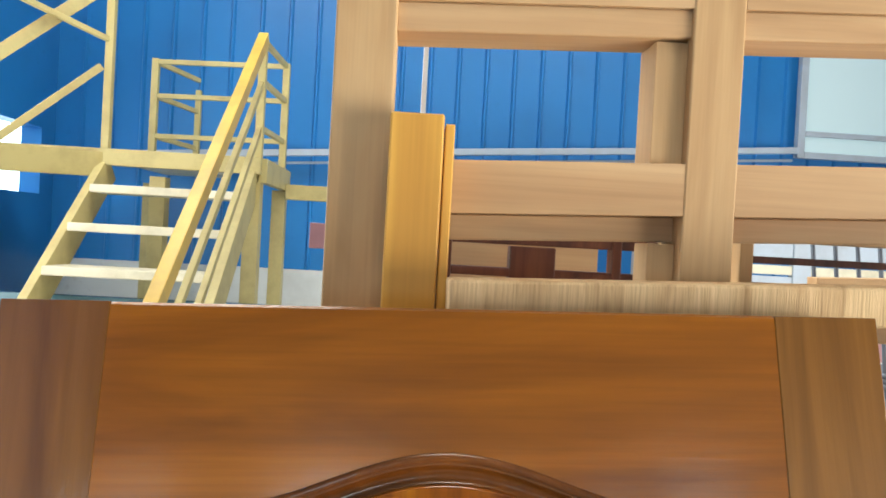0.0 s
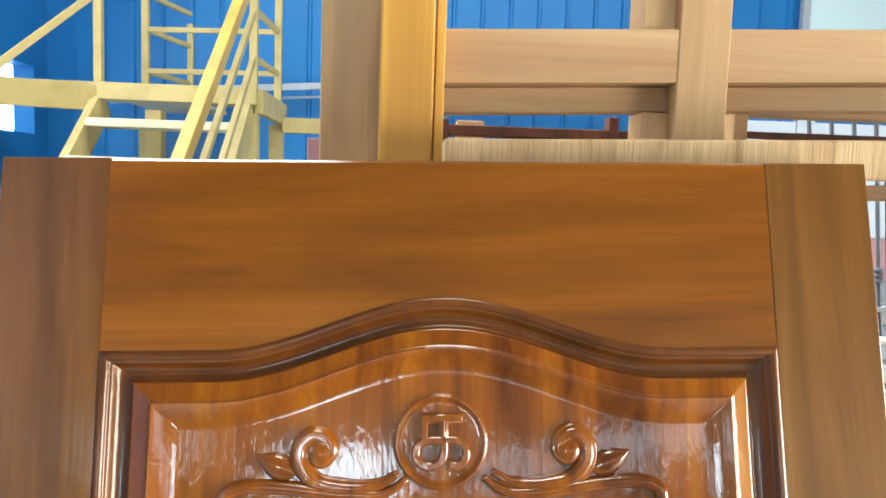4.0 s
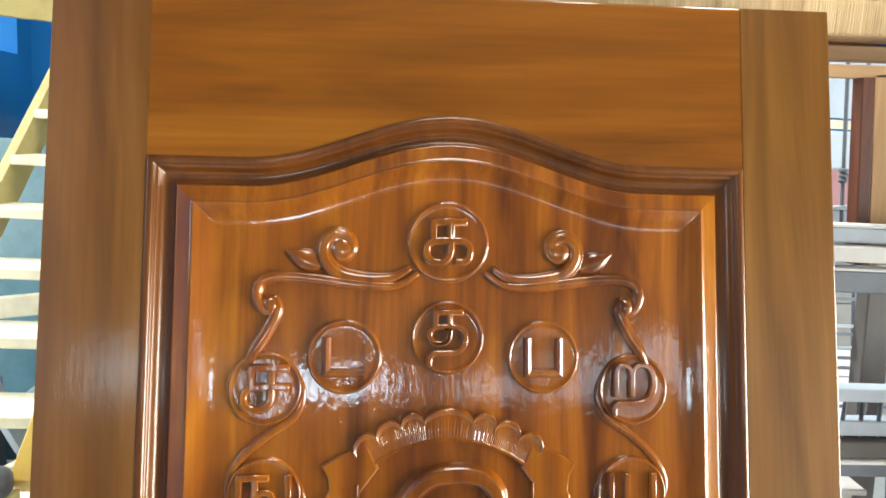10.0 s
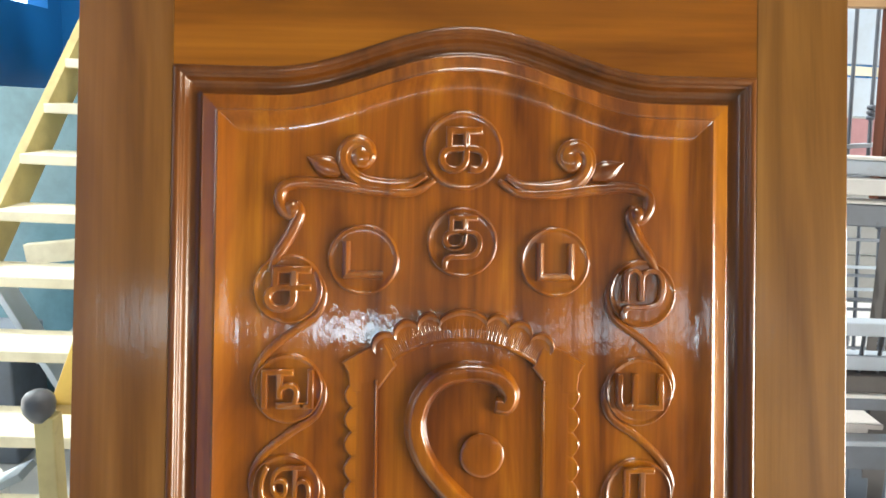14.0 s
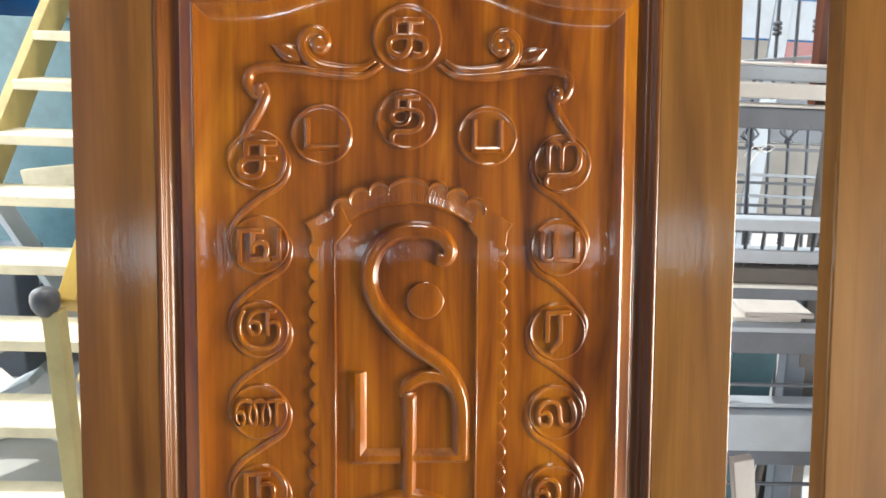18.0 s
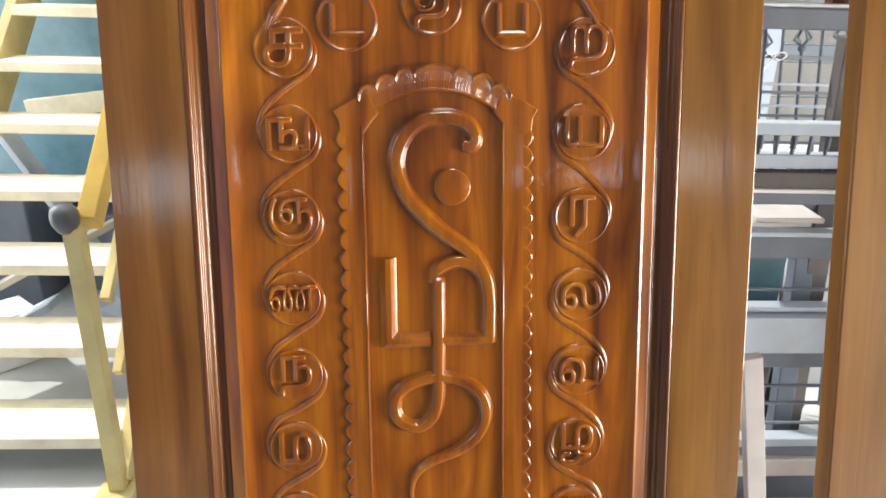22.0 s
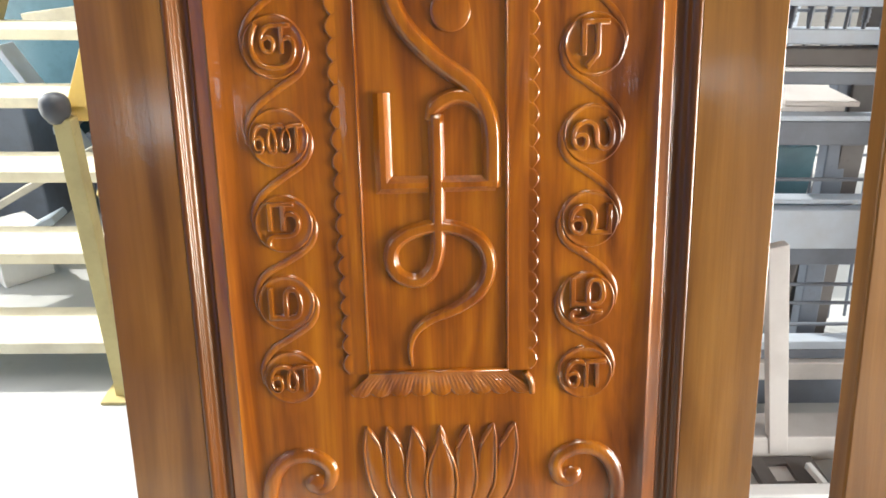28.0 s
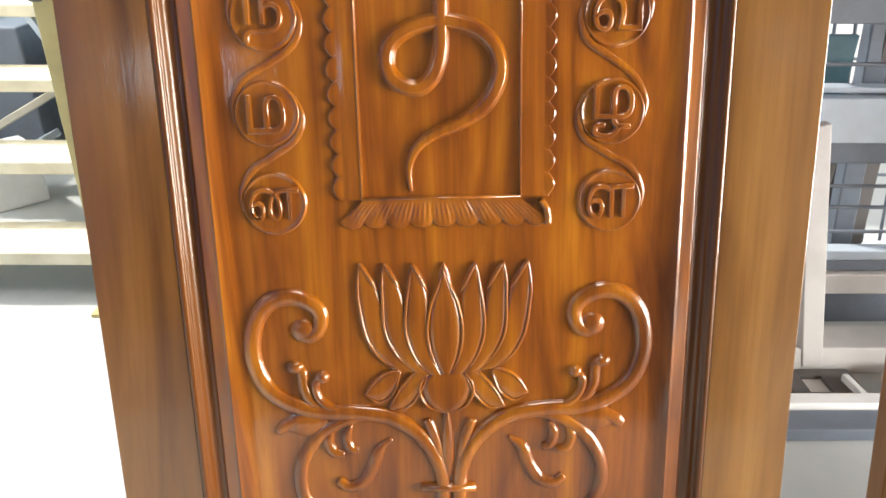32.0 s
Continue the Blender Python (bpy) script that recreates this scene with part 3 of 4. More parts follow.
# moulding round the panel
MOULD = [(0.0, 0.0), (0.0010, -0.0012), (0.0026, -0.0020), (0.0048, -0.0023), (0.0072, -0.0018), (0.0090, -0.0006), (0.0100, 0.0015), (0.0106, 0.0034), (0.0125, 0.0036), (0.0138, 0.0050),
         (0.0158, 0.0085), (0.0180, 0.0118), (0.0215, 0.0142), (0.0260, 0.0150), (0.0310, 0.0143), (0.0335, 0.0128), (0.0345, 0.0116)]
part("moulding", loft(MOULD), M_MOULD, door, "moulded edge, recess shade in its darker colour", True)
FIELD = 0.0105
PANEL = [(0.0345, 0.0128), (0.0346, 0.0092), (0.0349, 0.0080), (0.0355, 0.0072), (0.0364, 0.0067), (0.0378, 0.0065), (0.044, 0.0058), (0.0520, 0.0041), (0.0552, 0.0035), (0.0556, 0.0028), (0.0559, 0.0020), (0.0564, 0.0016), (0.0570, 0.0015),
         (0.0576, 0.0017), (0.0582, 0.0021), (0.0592, 0.0026), (0.0680, 0.0065), (0.0760, 0.0092), (0.0810, 0.0101), (0.0860, FIELD)]
panel = part("panel", loft(PANEL, True), M_PANEL, door)
for f in panel.data.polygons:
    f.use_smooth = len(f.vertices) == 4


def carve(name, bm, label="", smooth=True):
    return part(name, bm, M_CARVE, panel, label, smooth)


def mirror(points):
    return [(2 * CX - x, z) for x, z in points]


def glyphs(chars):
    """Raised letters in the built-in font: eased edges, x and z in a unit box, y from 0 to -1."""
    made = []
    for char in chars:
        cu = bpy.data.curves.new("glyph", "FONT")
        cu.body, cu.resolution_u = char, 3
        cu.extrude, cu.bevel_depth, cu.bevel_resolution, cu.offset = 0.03, 0.026, 1, -0.014
        made.append(new("glyph", cu))
    deps = bpy.context.evaluated_depsgraph_get()
    out = {}
    for char, ob in zip(chars, made):
        me = bpy.data.meshes.new_from_object(ob.evaluated_get(deps))
        co = np.array([v.co for v in me.vertices])
        low, high = co.min(axis=0), co.max(axis=0)
        unit = (co - (low + high) / 2) / (high - low)
        for v, c in zip(me.vertices, unit):
            v.co = (c[0], -0.5 - c[2], c[1])
        me.materials.clear()
        out[char] = me
        cu = ob.data
        bpy.data.objects.remove(ob)
        bpy.data.curves.remove(cu)
    return out


def letter(char, cx, cz, w, h):
    bm = bmesh.new()
    bm.from_mesh(GLYPHS[char])
    wide, tall, deep, back = w + 0.005, h + 0.005, 0.0105, FIELD + 0.0005
    for v in bm.verts:
        v.co = (cx + v.co.x * wide, back + v.co.y * deep, cz + v.co.z * tall)
    return bm


def medallion(cx, cz, r):
    """A low disc with a rolled edge."""
    bm = bmesh.new()
    seg, prev = 48, None
    for q, h in ((1.03, -0.0003), (1.0, 0.0004), (0.988, 0.0030), (0.970, 0.0043), (0.945, 0.0046), (0.920, 0.0040), (0.885, 0.0031), (0.80, 0.0029), (0.4, 0.0029)):
        ring = [bm.verts.new((cx + (r + 0.0018) * q * math.cos(k * math.tau / seg), FIELD - h, cz + (r + 0.0018) * q * math.sin(k * math.tau / seg))) for k in range(seg)]
        if prev:
            for k in range(seg):
                bm.faces.new((prev[k], prev[(k + 1) % seg], ring[(k + 1) % seg], ring[k]))
        prev = ring
    bm.faces.new(prev)
    return bm


LETTERS = [("\u0b95", -0.009, -0.319, 0.050, 0.060, 0.056), ("\u0ba4", -0.009, -0.439, 0.044, 0.048, 0.066), ("\u0b9f", -0.137, -0.463, 0.044, 0.052, 0.047),
           ("\u0baa", 0.113, -0.463, 0.044, 0.048, 0.048), ("\u0b9a", -0.233, -0.502, 0.043, 0.056, 0.055), ("\u0b99", -0.231, -0.630, 0.043, 0.062, 0.046),
           ("\u0b9e", -0.232, -0.759, 0.043, 0.062, 0.060), ("\u0ba3", -0.234, -0.887, 0.042, 0.070, 0.040), ("\u0ba8", -0.235, -1.014, 0.042, 0.048, 0.062),
           ("\u0bae", -0.240, -1.137, 0.042, 0.048, 0.048), ("\u0ba9", -0.239, -1.259, 0.042, 0.064, 0.042), ("\u0bb1", 0.229, -0.503, 0.043, 0.056, 0.062),
           ("\u0baf", 0.226, -0.632, 0.043, 0.058, 0.044), ("\u0bb0", 0.226, -0.764, 0.043, 0.036, 0.064), ("\u0bb2", 0.226, -0.891, 0.042, 0.060, 0.044),
           ("\u0bb5", 0.225, -1.018, 0.042, 0.060, 0.044), ("\u0bb4", 0.223, -1.144, 0.042, 0.052, 0.066), ("\u0bb3", 0.223, -1.265, 0.042, 0.060, 0.044)]
# two letters are plain square strokes
SQUARE = {"\u0b9f": ((-0.84, 1.0), (-0.84, -0.84), (1.0, -0.84)), "\u0baa": ((-0.84, 1.0), (-0.84, -0.84), (0.84, -0.84), (0.84, 1.0))}
GLYPHS = glyphs([row[0] for row in LETTERS])
for char, cx, cz, r, w, h in LETTERS:
    carve("medallion", medallion(cx, cz, r))
    if char in SQUARE:
        path = [(cx + x * w / 2, cz + z * h / 2) for x, z in SQUARE[char]]
        carve("letter", ridge(path, 0.0115, 0.0105, FIELD, ROUND, False), "raised carved letter", False)
    else:
        carve("letter", letter(char, cx, cz, w, h), "raised carved letter")

# ribbons that chain the medallions
for i0, i1, s in ((4, 10, 1), (11, 17, -1)):
    for a, b in zip(LETTERS[i0:i1], LETTERS[i0 + 1:i1 + 1]):
        (ax, az), (bx, bz) = a[1:3], b[1:3]
        pts = [(ax + s * 0.038, az + 0.022), (ax + s * 0.046, az - 0.004), (ax + s * 0.036, az - 0.034), (ax + s * 0.004, az - 0.057),
               (bx - s * 0.027, bz + 0.046), (bx - s * 0.044, bz + 0.016), (bx - s * 0.044, bz - 0.010)]
        carve("ribbon", ridge(pts, 0.0110, 0.0036, FIELD, ROUND, True, (0.3, 0.3)))

# scrolls over the letters
SCROLL = [(-0.056, -0.352), (-0.078, -0.364), (-0.110, -0.367), (-0.143, -0.361), (-0.161, -0.344), (-0.163, -0.324), (-0.151, -0.311), (-0.136, -0.315), (-0.131, -0.328), (-0.138, -0.337)]
BAND = [(-0.046, -0.358), (-0.074, -0.374), (-0.122, -0.373), (-0.177, -0.366), (-0.218, -0.364), (-0.241, -0.371), (-0.246, -0.388), (-0.238, -0.404), (-0.225, -0.408)]
DROP = [(-0.224, -0.388), (-0.221, -0.405), (-0.232, -0.432), (-0.246, -0.455), (-0.258, -0.480)]
for f in (list, mirror):
    carve("scroll", ridge(f(SCROLL), 0.021, 0.0085, FIELD, FLUTED, True, (0.4, 0.8)))
    end = f([(-0.141, -0.330)])[0]
    carve("scroll_bud", dome(*end, 0.0165, 0.017, 0.0095, FIELD))
    carve("scroll", ridge(f(BAND), 0.016, 0.008, FIELD, FLAT, True, (0.5, 0.8)))
    end = f([(-0.229, -0.400)])[0]
    carve("scroll_bud", dome(*end, 0.011, 0.013, 0.009, FIELD))
    carve("scroll", ridge(f(DROP), 0.017, 0.007, FIELD, ROUND, True, (0.5, 0.4)))
    a, b = f([(-0.211, -0.331), (-0.168, -0.352)])
    carve("leaf", blade(a, b, 0.014, 0.008, FIELD))

# the arched frame in the middle
IN_L, IN_R, OUT_L, OUT_R, TOPZ, BOTZ = -0.118, 0.100, -0.150, 0.139, -0.622, -1.256
STEP = 0.0305
for inner, outer in ((IN_L, OUT_L), (IN_R, OUT_R)):
    bm = bmesh.new()
    s = 1 if outer > inner else -1
    n = int((TOPZ - BOTZ) / STEP)
    rows = []
    for k in range(n * 8 + 1):
        z = TOPZ + (BOTZ - TOPZ) * k / (n * 8)
        wave = abs(math.sin(math.pi * k / 8))
        edge = outer + s * 0.0085 * wave
        rows.append([bm.verts.new(c) for c in ((inner - s * 0.001, FIELD, z), (inner, FIELD - 0.0056, z), (inner + s * 0.0025, FIELD - 0.0060, z), ((inner + outer) / 2, FIELD - 0.0056, z),
                                               (outer - s * 0.007, FIELD - 0.0046, z), (edge - s * 0.0022, FIELD - 0.0040 - 0.0022 * wave, z), (edge - s * 0.0004, FIELD - 0.0030 - 0.002 * wave, z), (edge + s * 0.0005, FIELD, z))])
    for a, b in zip(rows, rows[1:]):
        for j in range(7):
            bm.faces.new((a[j], a[j + 1], b[j + 1], b[j]))
    carve("scalloped_border", bm, "", False)
bm = bmesh.new()
rows = []
n = 180
for k in range(n + 1):
    x0, x1 = IN_L + (IN_R - IN_L) * k / n, OUT_L + (OUT_R - OUT_L) * k / n
    lobe = abs(math.sin(math.pi * k / 20))
    flute = 0.0008 * math.cos(math.pi * k / 4.6) ** 2
    wob = 0.008 - 0.010 * lobe ** 0.5
    rows.append([bm.verts.new(c) for c in ((x0, FIELD, BOTZ + 0.001), (x0, FIELD - 0.0062, BOTZ), (x0, FIELD - 0.0066, BOTZ - 0.0025), ((x0 + x1) / 2, FIELD - 0.0042 - 0.0012 * lobe + flute, BOTZ - 0.018),
                                           (x1, FIELD - 0.0030 - 0.0022 * lobe, BOTZ - 0.038 + wob), (x1, FIELD, BOTZ - 0.041 + wob))])
for a, b in zip(rows, rows[1:]):
    for j in range(5):
        bm.faces.new((a[j], a[j + 1], b[j + 1], b[j]))
carve("scalloped_border", bm, "", False)
AX, AZ, R0, R1 = -0.006, -0.727, 0.160, 0.198
lobes = [(-38.5, -28.5), (-28.5, -18.5), (-18.5, -9.5), (-9.5, 9.5), (9.5, 18.5), (18.5, 28.5), (28.5, 38.5)]
for a0, a1 in lobes:
    bm = bmesh.new()
    rows = []
    for i in range(37):
        u = i / 36
        flute = 0.0005 * math.cos((a0 + (a1 - a0) * u) * 3.6) ** 2
        a = radians(a0 + (a1 - a0) * u)
        bulge = math.sin(math.pi * u) ** 0.6
        ro = R1 - 0.008 + 0.012 * bulge
        cells = [(R0 - 0.001, 0.0), (R0, 0.0045), (R0 + 0.003, 0.0050), (R0 + 0.005, 0.0046 - flute), (R0 + 0.016, 0.0044 - flute), (ro - 0.009, 0.0050 + 0.0010 * bulge), (ro - 0.0050, 0.0064 + 0.0020 * bulge), (ro - 0.0028, 0.0072 + 0.0020 * bulge), (ro - 0.0010, 0.0062 + 0.0015 * bulge), (ro + 0.0006, 0.0)]
        rows.append([bm.verts.new((AX + r * math.sin(a), FIELD - h, AZ + r * math.cos(a))) for r, h in cells])
    for a, b in zip(rows, rows[1:]):
        for j in range(9):
            bm.faces.new((a[j], a[j + 1], b[j + 1], b[j]))
    carve("arch_petal", bm, "", False)
for f in (list, mirror):
    pts = f([(-0.106, -0.566), (-0.140, -0.582), (-0.163, -0.596), (-0.155, -0.610), (-0.152, -0.636), (-0.119, -0.636), (-0.092, -0.600)])
    bm = bmesh.new()
    mid = sum((Vector(p) for p in pts), Vector((0, 0))) / len(pts)
    rows = [[bm.verts.new((mid.x + (x - mid.x) * q, FIELD - h, mid.y + (z - mid.y) * q)) for x, z in pts] for q, h in ((1.0, 0.0), (0.97, 0.0040), (0.90, 0.0053), (0.70, 0.0052), (0.30, 0.0050))]
    for ra, rb in zip(rows, rows[1:]):
        for k in range(len(pts)):
            bm.faces.new((ra[k], ra[(k + 1) % len(pts)], rb[(k + 1) % len(pts)], rb[k]))
    bm.faces.new(rows[-1])
    carve("corner_leaf", bm, "", False)
for pts in ([(IN_L, TOPZ + 0.004), (IN_L, BOTZ + 0.002)], [(IN_R, TOPZ + 0.004), (IN_R, BOTZ + 0.002)], [(IN_L - 0.001, BOTZ), (IN_R + 0.001, BOTZ)]):
    carve("border_bead", ridge(pts, 0.0050, 0.0076, FIELD, ROUND, False))
carve("corner_leaf", ridge([(0.128, -1.262), (0.137, -1.276), (0.139, -1.296)], 0.010, 0.011, FIELD, ROUND))

# the large middle letter
BIG = 0.0112
carve("large_letter", ridge([(0.037, -0.650), (0.052, -0.651), (0.056, -0.634), (0.040, -0.614), (0.006, -0.607), (-0.031, -0.614), (-0.056, -0.638), (-0.067, -0.673), (-0.060, -0.709), (-0.036, -0.747),
                             (0.006, -0.787), (0.047, -0.818), (0.069, -0.852), (0.077, -0.89), (0.077, -0.966)], 0.029, BIG, FIELD, BROAD, True, (0.75, 1.0)), "large carved letter")
carve("large_letter", ridge([(-0.083, -0.826), (-0.083, -0.960), (-0.018, -0.960)], 0.026, BIG, FIELD, CHAMFER, False), "large carved letter", False)
carve("large_letter", ridge([(0.083, -0.960), (0.003, -0.960)], 0.024, BIG, FIELD, CHAMFER, False), "large carved letter", False)
carve("large_letter", ridge([(-0.016, -0.866), (-0.004, -0.846), (0.022, -0.833), (0.050, -0.838), (0.073, -0.862)], 0.025, BIG, FIELD, BROAD, True, (0.4, 0.8)), "large carved letter")
carve("large_letter", ridge([(-0.004, -0.858), (-0.004, -0.95), (-0.005, -1.02), (-0.006, -1.060), (-0.016, -1.092), (-0.037, -1.108), (-0.064, -1.100), (-0.077, -1.078), (-0.071, -1.050), (-0.043, -1.031), (-0.001, -1.024),
                             (0.040, -1.034), (0.066, -1.058), (0.072, -1.093), (0.056, -1.128), (0.022, -1.153), (-0.020, -1.171), (-0.043, -1.191), (-0.052, -1.217), (-0.050, -1.246)], 0.0235, BIG, FIELD, BROAD, True, (1.0, 0.25)), "large carved letter")
carve("boss", dome(0.020, -0.715, 0.0285, 0.0285, 0.0070, FIELD, 40, 6, 0.0044), "round carved boss")

# lotus
LX = -0.008


def petal(edge_a, edge_b, low, swell, n=14):
    """A swollen petal between two edges that run from tip to root."""
    def along(pts):
        line = spline(pts, 8)
        return [line[round(k * (len(line) - 1) / n)] for k in range(n + 1)]
    bm = bmesh.new()
    rows = []
    for k, (p, q) in enumerate(zip(along(edge_a), along(edge_b))):
        row = []
        for i in range(11):
            u = i / 10
            c = p + (q - p) * u
            lift = 0.0 if i in (0, 10) else low + swell * math.sin(math.pi * u) ** 0.7 + 0.0005 * math.sin(u * math.pi * 5) ** 2
            row.append(bm.verts.new((LX + c.x, FIELD - lift, c.y)))
        rows.append(row)
    for a, b in zip(rows, rows[1:]):
        for i in range(10):
            bm.faces.new((a[i], a[i + 1], b[i + 1], b[i]))
    return bm


def flip(points, s):
    return [(s * x, z) for x, z in points]


def rim(points, s, width=0.0062, height=0.0086, taper=(0.6, 0.5)):
    return ridge([(LX + s * x, z) for x, z in points], width, height, FIELD, ROUND, True, taper)


OUT1 = [(0.119, -1.348), (0.1225, -1.372), (0.123, -1.402), (0.115, -1.455), (0.098, -1.488), (0.075, -1.509)]
OUT2 = [(0.085, -1.349), (0.088, -1.372), (0.0885, -1.402), (0.0865, -1.452), (0.070, -1.488), (0.048, -1.513)]
OUT3 = [(0.045, -1.350), (0.050, -1.378), (0.0565, -1.425), (0.055, -1.462), (0.043, -1.494), (0.025, -1.517)]
MIDDLE = [(0.0, -1.360), (0.009, -1.384), (0.020, -1.412), (0.0255, -1.450), (0.020, -1.488), (0.006, -1.517)]
IN1 = [(0.119, -1.348), (0.109, -1.364), (0.094, -1.390), (0.086, -1.430), (0.070, -1.488), (0.048, -1.513)]
IN2 = [(0.085, -1.349), (0.075, -1.364), (0.061, -1.390), (0.054, -1.430), (0.043, -1.494), (0.025, -1.517)]
IN3 = [(0.045, -1.350), (0.036, -1.366), (0.023, -1.394), (0.023, -1.440), (0.018, -1.490), (0.006, -1.517)]
SEPAL = [(0.067, -1.512), (0.086, -1.514), (0.104, -1.526), (0.120, -1.549)], [(0.067, -1.512), (0.078, -1.546), (0.100, -1.562), (0.120, -1.549)]
SEPAL2 = [(0.046, -1.514), (0.060, -1.530), (0.072, -1.545), (0.086, -1.572)], [(0.027, -1.518), (0.040, -1.548), (0.062, -1.572), (0.086, -1.572)]
BULB = [(0.027, -1.518), (0.037, -1.530), (0.039, -1.548), (0.028, -1.569), (0.004, -1.580)]
for s in (-1, 1):
    for outer, inner, low in ((OUT1, IN1, 0.0034), (OUT2, IN2, 0.0046), (OUT3, IN3, 0.0056)):
        carve("petal", petal(flip(outer, s), flip(inner, s), low, 0.0016))
        carve("petal_edge", rim(outer, s, 0.0060, low + 0.0030))
        carve("petal_tip", rim(inner[:3], s, 0.0076, low + 0.0034, (0.5, 0.25)))
    carve("petal_edge", rim(MIDDLE, s, 0.0058, 0.0094))
    for pair, low in ((SEPAL, 0.0034), (SEPAL2, 0.0040)):
        carve("sepal", petal(flip(pair[0], s), flip(pair[1], s), low, 0.0014))
        for line in pair:
            carve("petal_edge", rim(line, s, 0.0056, low + 0.0030))
    carve("petal_edge", rim(BULB, s, 0.0058, 0.0078))
carve("petal", petal(MIDDLE, flip(MIDDLE, -1), 0.0062, 0.0018))
carve("petal", petal([(0.0, -1.349), (0.007, -1.362), (0.012, -1.384)], [(0.0, -1.349), (-0.007, -1.362), (-0.012, -1.384)], 0.0044, 0.0022), "pointed petal tip")
carve("sepal", petal(BULB, flip(BULB, -1), 0.0044, 0.0018))

# foliage under the lotus
SC = [(-0.222, -1.440), (-0.209, -1.456), (-0.193, -1.449), (-0.187, -1.424), (-0.200, -1.405), (-0.228, -1.395), (-0.260, -1.404), (-0.283, -1.437), (-0.289, -1.486), (-0.274, -1.532), (-0.243, -1.559),
      (-0.200, -1.575), (-0.140, -1.578), (-0.088, -1.589), (-0.046, -1.622), (-0.022, -1.668), (-0.016, -1.712), (-0.016, -1.76)]
SC2 = [(-0.093, -1.581), (-0.152, -1.588), (-0.195, -1.610), (-0.223, -1.646), (-0.234, -1.684), (-0.228, -1.722), (-0.205, -1.750)]
for f in (list, mirror):
    carve("scroll", ridge(f(SC), 0.0255, 0.0084, FIELD, ROUND, True, (0.7, 0.8)))
    carve("scroll", ridge(f(SC2), 0.020, 0.0070, FIELD, ROUND, True, (0.5, 0.8)))
    carve("scroll_bud", dome(*f([(-0.213, -1.446)])[0], 0.018, 0.018, 0.0078, FIELD))
    for pts, w in (([(-0.232, -1.503), (-0.220, -1.512), (-0.218, -1.538), (-0.204, -1.562), (-0.172, -1.574)], 0.017), ([(-0.262, -1.606), (-0.246, -1.594), (-0.214, -1.582)], 0.020),
                   ([(-0.164, -1.646), (-0.180, -1.642), (-0.187, -1.622), (-0.176, -1.600)], 0.016), ([(-0.142, -1.640), (-0.154, -1.637), (-0.160, -1.618), (-0.152, -1.598)], 0.015),
                   ([(-0.176, -1.690), (-0.160, -1.702), (-0.138, -1.694), (-0.122, -1.668), (-0.112, -1.640), (-0.092, -1.622)], 0.020)):
        carve("leaf", ridge(f(pts), w, 0.0066, FIELD, ROUND, True, (0.75, 0.35)))
    carve("tendril", ridge(f([(-0.190, -1.518), (-0.201, -1.530), (-0.198, -1.550), (-0.182, -1.567), (-0.146, -1.577)]), 0.013, 0.009, FIELD, ROUND, True, (0.9, 0.3)))
    carve("scroll_bud", dome(*f([(-0.190, -1.519)])[0], 0.0105, 0.010, 0.010, FIELD))
    carve("scroll_bud", dome(*f([(-0.229, -1.503)])[0], 0.0125, 0.010, 0.0095, FIELD))
    carve("leaf", blade(f([(-0.262, -1.598)])[0], f([(-0.186, -1.588)])[0], 0.022, 0.0066, FIELD))
    for tx, tz in ((-0.047, -1.606), (-0.030, -1.592)):
        carve("leaf", ridge(f([(LX + tx, tz), (LX + tx * 0.7, tz - 0.024), (LX - 0.006, -1.672)]), 0.017, 0.0066, FIELD, ROUND, True, (0.85, 0.3)))
carve("leaf", blade((LX, -1.566), (LX, -1.690), 0.010, 0.0074, FIELD))
carve("urn_rim", ridge([(-0.050, -1.706), (0.034, -1.706)], 0.014, 0.010, FIELD, ROUND, False))

# ---------------------------------------------------------------- the plain leaf beside it
leaf = thing("plain_door", "plain polished teak door leaf leaning beside the carved one", "door", DOOR)
part("stile", box(0.658, 0.790, 0.0, 0.042, -LEAF, -0.06, 0.004), M_PLAIN, leaf)
part("stile", box(1.43, 1.56, 0.0, 0.042, -LEAF, -0.06, 0.004), M_PLAIN, leaf)
part("panel", box(0.790, 1.43, 0.008, 0.036, -LEAF, -0.06, 0.002), M_PLAIN, leaf)

# ---------------------------------------------------------------- timber frames behind the door
Y1 = 0.66
frame_a = thing("timber_window", "pale unpainted timber window frame standing behind the carved door", "window frame")
part("post", box(-0.228, -0.142, Y1, Y1 + 0.10, 0, 2.95, 0.003), M_RAW, frame_a)
part("post", box(0.283, 0.360, Y1 + 0.003, Y1 + 0.10, 0, 2.95, 0.003), M_RAW, frame_a)
part("post", box(1.700, 1.780, Y1 + 0.003, Y1 + 0.10, 0, 2.95, 0.003), M_RAW, frame_a)
RISE_X = 0.042
for x0, x1 in ((-0.144, 0.285), (0.358, 1.702)):
    for name, y, deep, z0, z1, bev in (("transom", 0.051, 0.093, 2.140, 2.216, 0.001), ("head", 0.051, 0.093, 2.440, 2.54, 0.001), ("rebate", 0.0625, 0.045, 2.102, 2.1395, 0.003), ("rebate", 0.0535, 0.087, 2.398, 2.4395, 0.003)):
        za, zb = ((z0 + z1) / 2 + RISE_X * (x - 0.02) for x in (x0, x1))
        part(name, bar((x0, Y1 + y, za), (x1, Y1 + y, zb), deep, z1 - z0, bev), M_RAW_X, frame_a)
part("jamb_lining", box(0.236, 0.2832, Y1 + 0.020, Y1 + 0.09, 2.226, 2.405, 0.001), M_RAW, frame_a)
